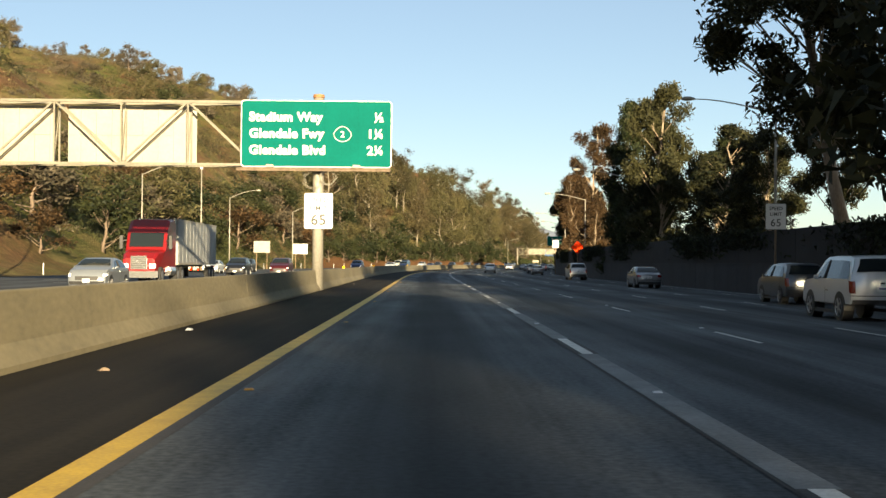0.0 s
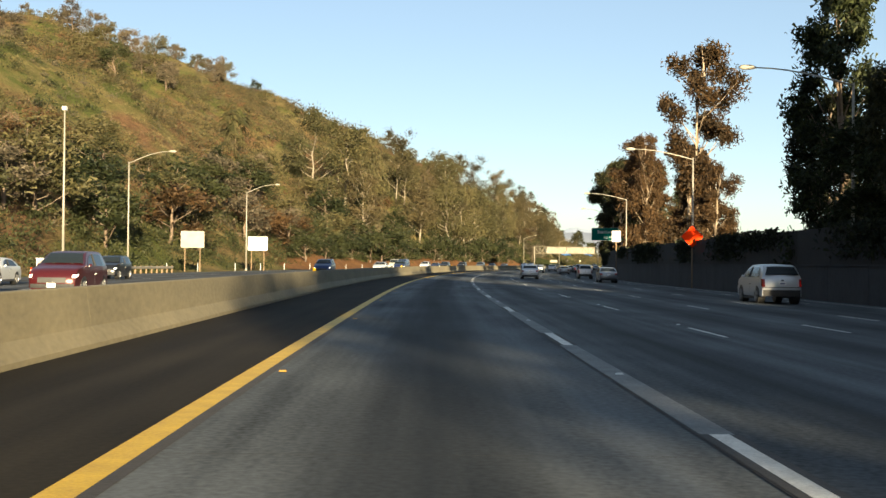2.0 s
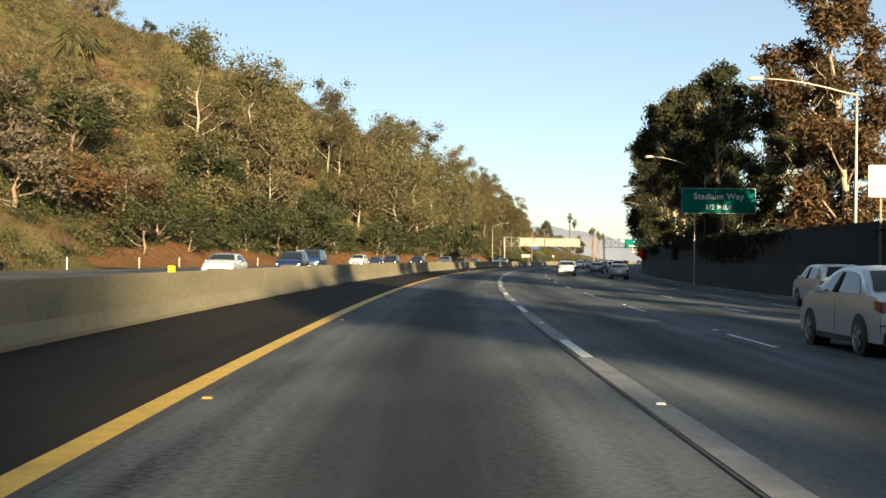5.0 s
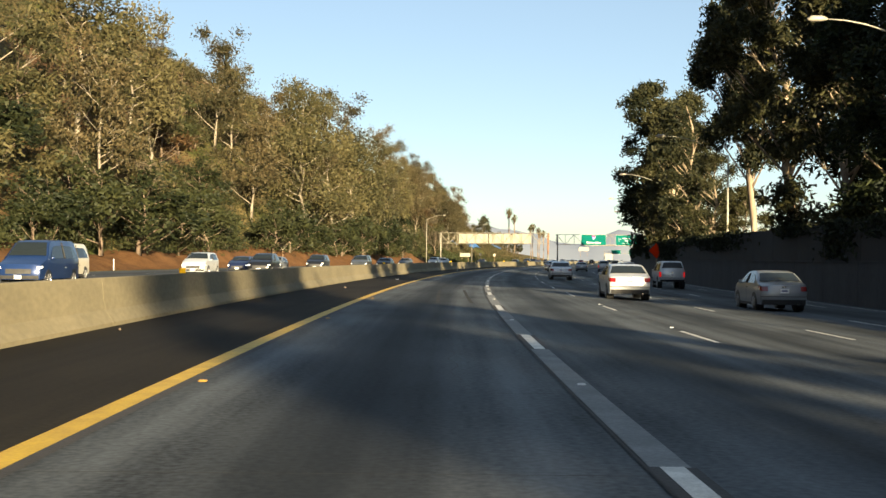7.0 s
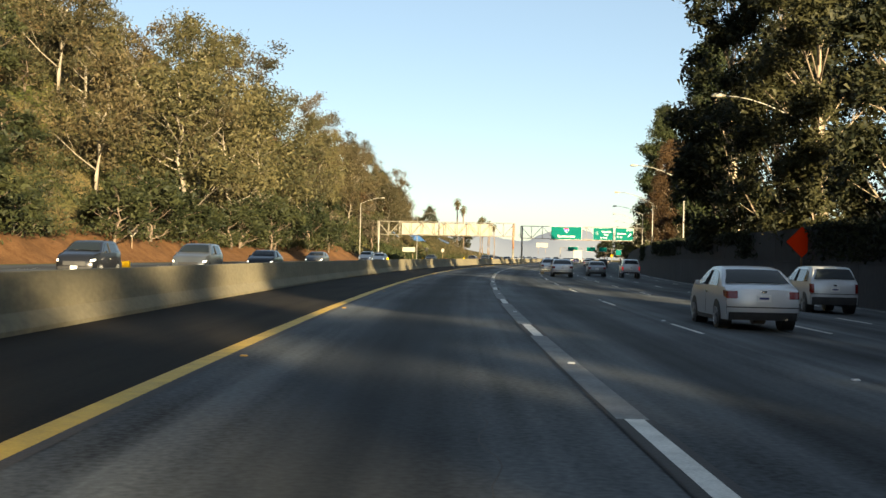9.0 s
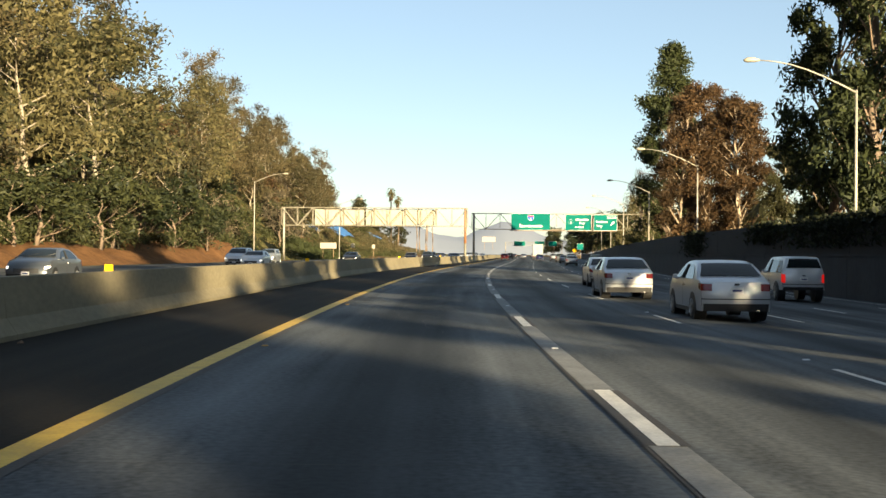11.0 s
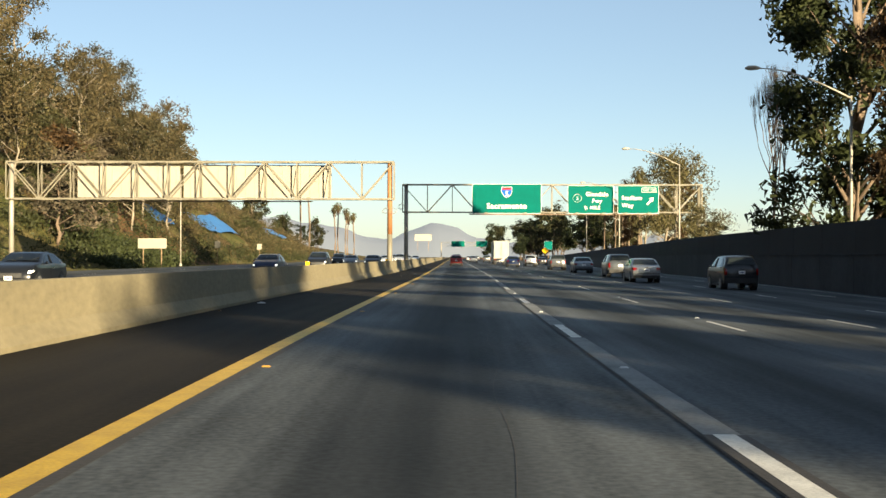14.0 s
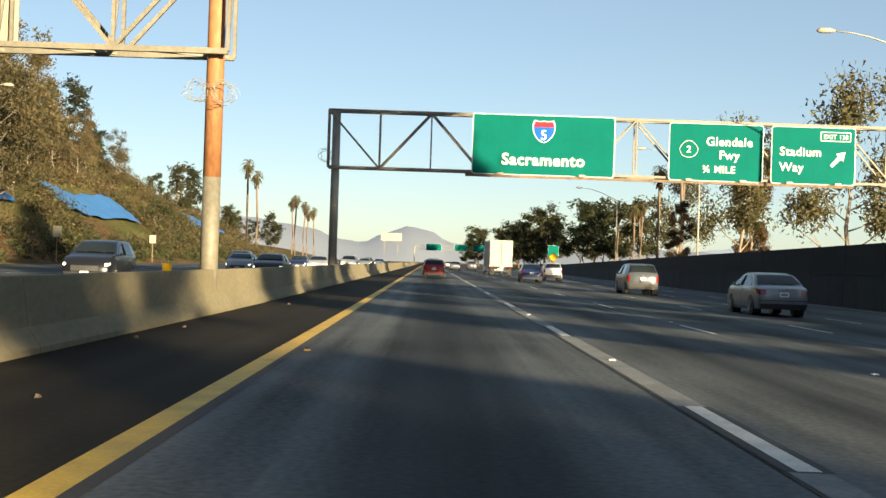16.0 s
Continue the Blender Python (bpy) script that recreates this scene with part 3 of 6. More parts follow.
def coil(parent, x, z, r, n=5):
    for k in range(n):
        t = [2 * math.pi * i / 14 for i in range(15)]
        q = random.uniform(0.8, 1.1) * r
        part("razor_wire", Geo().tube([(x + random.uniform(-.1, .1) + q * math.cos(a), random.uniform(-.3, .3) * 0.2 + 0.2 * k - 0.4, z + q * math.sin(a)) for a in t], [0.008] * 15, 4, False), M["galv"], parent)


# gantry at the start: guide sign over the median, backs of oncoming signs beyond it
GA = 58.5
g1 = thing("sign_gantry", stand(GA, 0), "cream steel truss gantry on a grey post with green guide sign", "sign gantry")
post_u = -5.45
truss(g1, -34.0, -2.1, 6.0, 9.0, 3.1, M["truss"])
part("post", Geo().tube([(post_u, 0.45, 0), (post_u, 0.45, 9.35)], [0.27, 0.25], 16), M["galv"], g1, "stained grey steel post", smooth=True)
part("post_cap", Geo().tube([(post_u, 0.45, 9.3), (post_u, 0.45, 9.45)], [0.29, 0.26], 16), M["rust"], g1)
for a, b in ((-33.5, -25.8), (-25.2, -18.3), (-17.7, -11.45)):
    back_panel(g1, a, b, 6.1, 8.9, 1.15)
sp = green_panel(g1, 7.2, 3.2, -5.5, 5.88)
for k, (a, b) in enumerate((("Stadium Way", "\u00bd"), ("Glendale Fwy", "1\u00bc"), ("Glendale Blvd", "2\u00bc"))):
    word(sp, a, -3.2, 2.2 - 0.79 * k, 0.6, bold=0.026)
    word(sp, b, 3.25, 2.2 - 0.79 * k, 0.6, bold=0.022, align="RIGHT")
part("route_marker", Geo().tube([(1.25 + 0.42 * math.cos(t) * (1 - 0.25 * max(0, math.sin(t))), -0.03, 1.6 + 0.36 * math.sin(t)) for t in [2 * math.pi * i / 18 for i in range(19)]], [0.02] * 19, 5, False), M["white"], sp)
word(sp, "2", 1.25, 1.45, 0.42, align="CENTER")
part("catwalk", Geo().box((-5.6, -0.25, 5.8), (7.3, 0.7, 0.06)).box((-5.6, -0.55, 5.74), (7.3, 0.05, 0.12)), M["bark_dark"], g1, "dark rusty catwalk under the sign")
coil(g1, post_u - 0.2, 5.3, 0.45)
coil(g1, post_u + 0.5, 5.4, 0.35)
e = part("speed_sign", plate(1.39, 1.74, 0.1, 0, 0.02), M["black"], g1, "white speed limit sign", m=pose(post_u + 0.05, 0.14, 2.95))
part("sign_face", plate(1.36, 1.71, 0.09, -0.006, 0.005, 0.015), M["white"], e)
word(e, "SPEED", 0, 1.28, 0.33, "black", -0.012, 0.002, "CENTER")
word(e, "LIMIT", 0, 0.89, 0.33, "black", -0.012, 0.002, "CENTER")
word(e, "65", 0, 0.2, 0.72, "black", -0.012, 0.012, "CENTER")

# gantry for the oncoming side near the end
GB = 594.0
g2 = thing("sign_gantry", stand(GB, 0), "cream steel truss gantry on a half-rusted post", "sign gantry")
pb = -5.4
truss(g2, -36.5, pb + 0.35, 5.95, 8.95, 2.6, M["truss"], True)
part("post", Geo().tube([(pb, 0.45, 0), (pb, 0.45, 3.1)], [0.21, 0.21], 16), M["truss"], g2, smooth=True)
part("post_upper", Geo().tube([(pb, 0.45, 3.1), (pb, 0.45, 9.0)], [0.21, 0.20], 16), M["rust"], g2, "rust-brown upper post", smooth=True)
part("post", Geo().tube([(-36.2, 0.45, 0), (-36.2, 0.45, 9.0)], [0.2, 0.2], 12), M["galv"], g2, smooth=True)
for a, b in ((-31.0, -22.6), (-22.3, -10.2)):
    back_panel(g2, a, b, 6.1, 8.75, 1.1)
part("catwalk", Geo().box((-21.3, 1.3, 5.8), (19.0, 0.6, 0.07)), M["bark_dark"], g2)
coil(g2, pb - 0.3, 5.0, 0.24, 4)
coil(g2, pb + 0.3, 5.0, 0.24, 4)

# gantry over the lanes with three guide signs
GC = 632.5
g3 = thing("sign_gantry", stand(GC, 0), "cream steel truss gantry over the lanes with three green signs", "sign gantry")
truss(g3, -6.0, 27.6, 6.3, 9.4, 2.9, M["truss"], True)
for u in (-5.6, 27.3):
    part("post", Geo().tube([(u, 0.45, -0.6), (u, 0.45, 9.45)], [0.24, 0.22], 14), M["galv"] if u < 0 else M["truss"], g3, smooth=True)
coil(g3, -6.1, 6.9, 0.35, 5)
part("catwalk", Geo().box((12.0, -0.3, 6.1), (21.0, 0.6, 0.06)).box((12.0, -0.58, 6.04), (21.0, 0.05, 0.12)), M["bark_dark"], g3)
sp = green_panel(g3, 7.75, 3.3, 5.7, 6.15)
part("route_shield", fill(shield_pts(1.26, 1.26, -0.016)), M["white"], sp, m=pose(0, 0, 2.4))
part("shield_field", fill(shield_pts(1.15, 1.15, -0.021)), M["blue_sh"], sp, m=pose(0, 0, 2.4))
part("shield_band", fill([(-0.47, -0.026, 0.52), (0.47, -0.026, 0.52), (0.54, -0.026, 0.25), (-0.54, -0.026, 0.25)]), M["red_sh"], sp, m=pose(0, 0, 2.4))
word(sp, "5", 0, 1.96, 0.76, align="CENTER")
word(sp, "Sacramento", 0, 0.56, 0.88, bold=0.024, align="CENTER")
sp = green_panel(g3, 5.15, 3.15, 15.1, 6.15)
part("route_marker", Geo().tube([(-1.5 + 0.5 * math.cos(t) * (1 - 0.25 * max(0, math.sin(t))), -0.03, 1.73 + 0.46 * math.sin(t)) for t in [2 * math.pi * i / 18 for i in range(19)]], [0.02] * 19, 5, False), M["white"], sp)
word(sp, "2", -1.5, 1.54, 0.52, align="CENTER")
word(sp, "Glendale", 0.7, 1.95, 0.66, bold=0.014, align="CENTER")
word(sp, "Fwy", 0.7, 1.22, 0.66, bold=0.014, align="CENTER")
word(sp, "\u00be MILE", 0.15, 0.48, 0.54, bold=0.012, align="CENTER")
sp = green_panel(g3, 4.6, 3.15, 20.4, 6.15)
word(sp, "Stadium", -1.85, 1.55, 0.66, bold=0.014)
word(sp, "Way", -1.85, 0.7, 0.66, bold=0.014)
tab = part("exit_tab", plate(1.66, 0.53, 0.05, -0.02, 0.006, 2.38, 1.2), M["white"], sp)
part("tab_field", plate(1.56, 0.43, 0.04, -0.026, 0.005, 2.43, 1.2), M["green"], tab)
word(tab, "EXIT 138", 1.2, 2.52, 0.33, align="CENTER", bold=0.006)
part("arrow", fill([(x * 1.28, -0.02, z * 1.28) for x, z in ((0.72, 0.85), (0.82, 0.75), (1.18, 1.11), (1.28, 1.01), (1.36, 1.43), (0.95, 1.34), (1.06, 1.24))]), M["white"], sp)


def post_sign(name, s, u, z0, w, h, mat, lines, label, tcol="black", posts=1, diamond=False, base=0.0, border=None, turn=0.0, post_mat="wood"):
    t = thing(name, stand(s, u, base, turn), label, "road sign")
    for k in range(posts):
        x = 0 if posts == 1 else (-w * 0.32 if k == 0 else w * 0.32)
        part("post", Geo().box((x, 0.06, (z0 + h * 0.8) / 2), (0.1, 0.08, z0 + h * 0.8)), M[post_mat], t)
    if diamond:
        b = part("sign_panel", plate(w, w, 0.06, 0, 0.015), M["black"], t, m=pose(0, 0, z0 + w * 0.7071) @ pose(0, 0, 0, 0, 45, 0) @ pose(0, 0, -w / 2))
        part("sign_face", plate(w - 0.06, w - 0.06, 0.05, -0.006, 0.005, 0.03), M[mat], b)
        b = t
    else:
        b = part("sign_panel", plate(w, h, 0.06, 0, 0.02), M[border or mat], t, m=pose(0, 0, z0))
        if border:
            part("sign_face", plate(w - 0.05, h - 0.05, 0.05, -0.006, 0.005, 0.025), M[mat], b)
    for body, z, size in lines:
        word(b, body, 0, z, size, tcol, -0.014, 0.006, "CENTER")
    return t


post_sign("speed_sign", 69.0, 19.65, 3.75, 1.2, 1.5, "white", [("SPEED", 1.12, 0.27), ("LIMIT", 0.8, 0.27), ("65", 0.2, 0.6)], "white speed limit sign standing above the wall", border="black")
post_sign("speed_sign", 233.5, 19.65, 5.0, 1.2, 1.5, "white", [("55", 0.35, 0.62)], "white truck speed sign standing above the wall", border="black")
post_sign("work_zone_sign", 167.0, 19.6, 3.15, 1.3, 1.3, "orange", [], "orange diamond road work sign at the wall", diamond=True)
post_sign("work_zone_sign", 388.0, 19.6, 2.3, 1.3, 1.3, "orange", [], "orange diamond road work sign at the wall", diamond=True)
post_sign("guide_sign", 285.0, 20.9, 6.3, 6.4, 2.2, "green", [("Stadium Way", 1.25, 0.75), ("1/2 MILE", 0.35, 0.6)], "green guide sign on two posts above the wall", "white", 2, border="white", post_mat="galv")
for s, u, mt in ((225.5, -35.2, "galv"), (256.2, -34.1, "white")):
    post_sign("roadside_sign", s, u, 3.1, 3.1, 2.15, mt, [], "plain back of an oncoming roadside sign on two posts", posts=2)
post_sign("warning_sign", 760.0, 19.5, 2.2, 1.1, 1.1, "yel_sign", [], "yellow diamond warning sign on a post", diamond=True)
post_sign("exit_sign", 790.0, 22.5, 3.4, 2.0, 2.0, "green", [], "small green exit sign on a post", border="white")
post_sign("roadside_sign", 640.0, -36.0, 2.2, 3.4, 1.2, "panel_back", [], "long pale back of an oncoming roadside sign", posts=2)
post_sign("roadside_sign", 690.0, -38.0, 2.6, 0.9, 1.1, "panel_back", [], "grey back of a small roadside sign")
post_sign("roadside_sign", 735.0, -38.5, 2.6, 0.9, 1.1, "panel_back", [], "grey back of a small roadside sign")
post_sign("warning_sign", 452.0, -39.5, 2.6, 1.1, 1.1, "panel_back", [], "pale back of a diamond sign on a wooden post", diamond=True)
far = thing("sign_gantry", stand(1040, 0), "far green guide signs on a gantry", "sign gantry")
truss(far, -6, 24, 6.0, 7.6, 2.5, M["truss"])
for x in (-6, 24):
    part("post", Geo().tube([(x, 0.4, 0), (x, 0.4, 7.6)], [0.2, 0.2], 10), M["galv"], far)
for x, w in ((1.5, 6.0), (12.0, 5.0), (19.0, 4.5)):
    green_panel(far, w, 2.6, x, 5.6)
post_sign("message_board", 860.0, -9.5, 3.0, 5.0, 1.9, "panel_back", [], "white sign board over the far oncoming lanes", posts=2, base=3.0)


# ---- street lamps with curved arms ----
def street_lamp(s, u, h, arm, side, base=0.0, mat="galv", rise=1.3):
    t = thing("street_lamp", stand(s, u, base), "tall grey steel street lamp with a curved arm", "street lamp", group="lamps along the freeway")
    part("pole", Geo().tube([(0, 0, 0), (0, 0, h * 0.5), (0, 0, h)], [0.11, 0.09, 0.065], 10), M[mat], t, smooth=True)
    part("base", Geo().tube([(0, 0, 0), (0, 0, 0.35)], [0.2, 0.17], 10), M[mat], t)
    pts = [(side * arm * k / 6, 0, h - 0.15 + rise * math.sin(k / 6 * math.pi / 2)) for k in range(7)]
    part("arm", Geo().tube(pts, [0.055 - 0.004 * k for k in range(7)], 8), M[mat], t, smooth=True)
    x, _, z = pts[-1]
    part("lamp_head", Geo().tube([(x - side * 0.1, 0, z), (x + side * 0.15, 0, z + 0.02), (x + side * 0.55, 0, z + 0.01), (x + side * 0.75, 0, z - 0.02)], [0.06, 0.13, 0.14, 0.05], 8), M["panel_back"], t, "pale lamp head", smooth=True)


for s in (-30, 20, 76, 134, 179, 244.5, 300, 350, 396, 455, 510.5, 564.5, 622, 680, 740):
    r = 0.9 if s < 280 else 1.7
    street_lamp(s, wall_u(s) + 1.9, 11.9 - r * 0.55, 5.2, -1, 0.0, rise=r)
for s in (42, 95, 148, 200, 253.5, 571, 655):
    street_lamp(s, -35.2 if s < 400 else -36.0, 12.0, 4.4, 1, 0.0, rise=1.3)
cp = thing("camera_pole", stand(181, -35.3), "tall straight grey pole with a small camera box", "pole")
part("pole", Geo().tube([(0, 0, 0), (0, 0, 15.2)], [0.14, 0.07], 10), M["galv"], cp, smooth=True)
part("camera_box", Geo().box((0, 0, 15.3), (0.35, 0.5, 0.35)), M["white"], cp)
dp = Geo().tube([(0, 0, 0), (0, 0, 1.15)], [0.06, 0.05], 8).mesh("delineator_post", True)
dp.materials.append(M["white"])
for k in range(16):
    ob = new("delineator_post", dp)
    ob.matrix_basis = stand(112 + k * 17 + random.uniform(-2, 2), -35.8 + random.uniform(-0.5, 0.5), -0.05)
    tagged(ob, "short white plastic marker post on the far shoulder", "marker post", group="marker posts on the far shoulder")


cab = thing("roadside_cabinet", stand(177, -35.6), "white metal roadside cabinet on a low concrete base", "cabinet")
part("base", Geo().box((0, 0, 0.08), (1.2, 0.9, 0.2)), M["barrier"], cab)
part("body", Geo().box((0, 0, 0.83), (1.0, 0.7, 1.3)), M["white"], cab)
part("roof", Geo().box((0, 0, 1.5), (1.1, 0.8, 0.06)), M["white"], cab)
part("door", Geo().box((0, -0.36, 0.82), (0.8, 0.03, 1.1)), M["panel_back"], cab)
for s_c in (171.0, 175.5):
    cone = thing("traffic_cone", stand(s_c, -34.4), "orange traffic cone on the far shoulder", "cone", group="cones on the far shoulder")
    part("base", Geo().box((0, 0, 0.02), (0.38, 0.38, 0.05)), M["rubber_black"], cone)
    part("cone", Geo().tube([(0, 0, 0.04), (0, 0, 0.72)], [0.15, 0.03], 12), M["orange"], cone, smooth=True)
    part("collar", Geo().tube([(0, 0, 0.42), (0, 0, 0.56)], [0.085, 0.062], 12, False), M["white"], cone)
rail = thing("guard_rail", Matrix(), "galvanised steel guard rail on wooden posts along the far shoulder", "guard rail")
for s_g in np.arange(180.0, 216.1, 2.0):
    part("post", Geo().box((0, 0, 0), (0.15, 0.2, 0.85)), M["wood"], rail, m=stand(s_g, -35.0, 0.38))
for s_g in np.arange(180.0, 215.0, 4.0):
    g = Geo()
    for q in (s_g - 0.1, s_g + 4.1):
        for du, z in ((0.0, 0.46), (0.07, 0.53), (0.0, 0.6), (0.07, 0.67), (0.0, 0.74), (-0.02, 0.6)):
            g.v.append(tuple(at(q, -34.9 + du, z)))
    g.f = [(k, (k + 1) % 6, 6 + (k + 1) % 6, 6 + k) for k in range(6)] + [tuple(range(6)), tuple(range(6, 12))]
    part("beam", g, M["galv"], rail)


# ---- foliage ----
def rng_of(seed):
    return np.random.RandomState(seed)


def leaf_mesh(name, pts, size, seed, material, droop=0.0):
    """Many small pointed leaf sprays, one blade at each place, turned at random."""
    r = rng_of(seed)
    n = len(pts)
    a = r.normal(size=(n, 3))
    a[:, 2] -= droop
    a /= np.linalg.norm(a, axis=1)[:, None]
    b = np.cross(a, r.normal(size=(n, 3)))
    b /= np.linalg.norm(b, axis=1)[:, None] + 1e-9
    k = (size * r.uniform(0.6, 1.4, n))[:, None]
    v = np.stack([pts - a * k + b * k * 0.42, pts + a * k, pts - a * k - b * k * 0.42], 1).reshape(-1, 3)
    me = bpy.data.meshes.new(name)
    me.vertices.add(3 * n)
    me.vertices.foreach_set("co", v.ravel())
    me.loops.add(3 * n)
    me.loops.foreach_set("vertex_index", np.arange(3 * n, dtype=np.int32))
    me.polygons.add(n)
    me.polygons.foreach_set("loop_start", np.arange(0, 3 * n, 3, dtype=np.int32))
    me.update(calc_edges=True)
    me.validate()
    me.materials.append(material)
    return me


def clumps(centres, radii, per, seed, flat_=0.75):
    """Leaves spread through loose, uneven clumps."""
    r = rng_of(seed)
    n = len(centres)
    d = r.normal(size=(n * per, 3))
    d /= np.linalg.norm(d, axis=1)[:, None]
    q = r.uniform(0.15, 1.3, n * per) ** 0.8
    d *= (np.repeat(radii, per) * q)[:, None]
    d[:, 2] *= flat_
    return np.repeat(centres, per, axis=0) + d


def trunk_geo(r, h, rad, lean, limbs, lo, spread, up=0.6):
    """Tapered, slightly bent trunk with tapered limbs. Returns geometry and the limbs' ends."""
    g, ends = Geo(), []
    pts = [Vector((lean[0] * (k / 6) ** 1.3 + r.normal() * 0.02 * h * (k > 0), lean[1] * (k / 6) ** 1.3 + r.normal() * 0.02 * h * (k > 0), h * 0.92 * k / 6)) for k in range(7)]
    g.tube(pts, [rad * (1 - 0.85 * k / 6) for k in range(7)], 8)
    for k in range(limbs):
        f = lo + (1 - lo) * (k + 0.5) / limbs
        i = min(int(f * 6), 5)
        p = pts[i].lerp(pts[i + 1], f * 6 - i)
        a = r.uniform(0, 2 * math.pi)
        ln = spread * r.uniform(0.6, 1.1) * (1.15 - 0.6 * f)
        e = p + Vector((math.cos(a) * ln, math.sin(a) * ln, ln * up * r.uniform(0.5, 1.5)))
        m = p.lerp(e, 0.5) + Vector((0, 0, -0.06 * ln))
        g.tube([p, m, e], [rad * 0.42 * (1 - 0.6 * f), rad * 0.25 * (1 - 0.6 * f), rad * 0.06], 5)
        ends.append(e)
        for _ in range(2):
            t = e + Vector((r.normal() * ln * 0.2, r.normal() * ln * 0.2, abs(r.normal()) * ln * 0.18))
            g.tube([m, t], [rad * 0.12, rad * 0.03], 4)
            ends.append(t)
    return g, ends


def make_tree(kind, seed, h, w, leaf, bark, label, n_clump, per, size, lo, limbs, rad, clump_r, lean=(0, 0), droop=0.0, flat_=0.85):
    r = rng_of(seed)
    t = thing(kind, pose(0, 0, -900 - seed * 0.01), label, "tree")
    g, ends = trunk_geo(r, h, rad, lean, limbs, lo, w, 0.7)
    part("trunk", g, M[bark], t, smooth=True)
    c = []
    for k in range(n_clump):
        e = ends[k % len(ends)]
        c.append((e.x + r.normal() * w * 0.13, e.y + r.normal() * w * 0.13, e.z + r.normal() * h * 0.035 + 0.02 * h))
    c.append((lean[0], lean[1], h * 0.93))
    c = np.array(c)
    rr = clump_r * r.uniform(0.55, 1.25, len(c))
    part("crown", leaf_mesh("crown", clumps(c, rr, per * 2, seed + 1, flat_), size * 0.78, seed + 2, M[leaf], droop), None, t)
    return t


def put(proto, s, u, scale=1.0, turn=None, wide=1.0, z=None, label="", group=""):
    p = at(s, u)
    z = ground_z(s, u) - 0.15 if z is None else z
    m = pose(p.x, p.y, z, 0, 0, random.uniform(0, 360) if turn is None else turn) @ Matrix.Diagonal((scale * wide, scale * wide, scale, 1))
    ob = copy_thing(proto, m)
    tagged(ob, label, group=group)
    return ob


def make_gum(kind, seed, h, leaf, bark, label, prof, boughs, per, size, rad, lean=(0, 0), droop=0.6, bough_r=1.5, clump_r=0.95):
    """Tall tree whose crown is built of boughs, each a knot of leafy clumps; prof gives the crown's radius by height."""
    r = rng_of(seed)
    t = thing(kind, pose(0, 0, -900 - seed * 0.01), label, "tree")
    g = Geo()
    pts = [Vector((lean[0] * (k / 8) ** 0.9 + r.normal() * 0.012 * h * (k > 0), lean[1] * (k / 8) ** 0.9 + r.normal() * 0.012 * h * (k > 0), h * 0.95 * k / 8)) for k in range(9)]
    g.tube(pts, [rad * (1 - 0.86 * k / 8) for k in range(9)], 9)

    def stem(f):
        i = min(int(f * 8), 7)
        return pts[i].lerp(pts[i + 1], f * 8 - i)

    fs, rs = [x for x, _ in prof], [y for _, y in prof]
    c, rr = [], []
    for k in range(boughs):
        f = fs[0] + (fs[-1] - fs[0]) * ((k + r.uniform(0, 1)) / boughs)
        w = float(np.interp(f, fs, rs))
        a, q = r.uniform(0, 2 * math.pi), w * r.uniform(0.25, 1.0) ** 0.6
        e = stem(min(f, 0.98)) + Vector((math.cos(a) * q, math.sin(a) * q, 0))
        p0 = stem(max(f - 0.10 - 0.02 * q, 0.05))
        m = p0.lerp(e, 0.55) + Vector((0, 0, -0.05 * q))
        g.tube([p0, m, e], [rad * 0.4 * (1 - 0.7 * f), rad * 0.24 * (1 - 0.7 * f), rad * 0.05], 5)
        big = bough_r * r.uniform(0.6, 1.25) * min(1, 0.45 + w / 5)
        for _ in range(6):
            d = Vector(r.normal(size=3)).normalized() * big * r.uniform(0.35, 0.95)
            c.append((e.x + d.x, e.y + d.y, e.z + d.z * 0.8 - 0.15 * big))
            rr.append(clump_r * r.uniform(0.6, 1.2))
            if r.uniform() < 0.3:
                g.tube([m, e + d * 0.8], [rad * 0.09, rad * 0.02], 4)
    part("trunk", g, M[bark], t, smooth=True)
    part("crown", leaf_mesh("crown", clumps(np.array(c), np.array(rr), per * 2, seed + 1, 0.95), size * 0.80, seed + 2, M[leaf], droop), None, t)
    return t


GUM = "tall eucalyptus with pale trunk and clumped dark green leaves"
DRY = "tall half-dry eucalyptus with reddish brown leaves"
COLUMN = [(0.12, 1.6), (0.25, 3.0), (0.45, 3.5), (0.7, 3.6), (0.88, 3.0), (1.0, 0.8)]
HIGH = [(0.42, 1.0), (0.5, 3.4), (0.65, 5.0), (0.85, 4.6), (1.0, 1.2)]
THIN = [(0.14, 2.0), (0.3, 2.9), (0.42, 1.2), (0.55, 2.2), (0.75, 3.8), (0.9, 3.6), (1.0, 1.0)]
OPEN = [(0.2, 1.6), (0.34, 3.1), (0.6, 3.9), (0.8, 3.8), (0.93, 2.8), (1.0, 0.8)]
SPIRE = [(0.06, 2.8), (0.2, 3.6), (0.5, 3.6), (0.75, 2.8), (0.9, 1.6), (1.0, 0.2)]
gums = [make_gum("eucalyptus", 11 + k, 25, "leaf_green", "bark", GUM, COLUMN, 40, 54, 0.26, 0.36, (r1, 0.6)) for k, r1 in enumerate((0.8, -1.0, 0.2))]
highs = [make_gum("eucalyptus", 16 + k, 25, "leaf_green", "bark", "leaning eucalyptus with bare pale trunk and high dark crown", HIGH, 36, 56, 0.26, 0.4, (r1, 2.5)) for k, r1 in enumerate((-3.2, -1.5))]
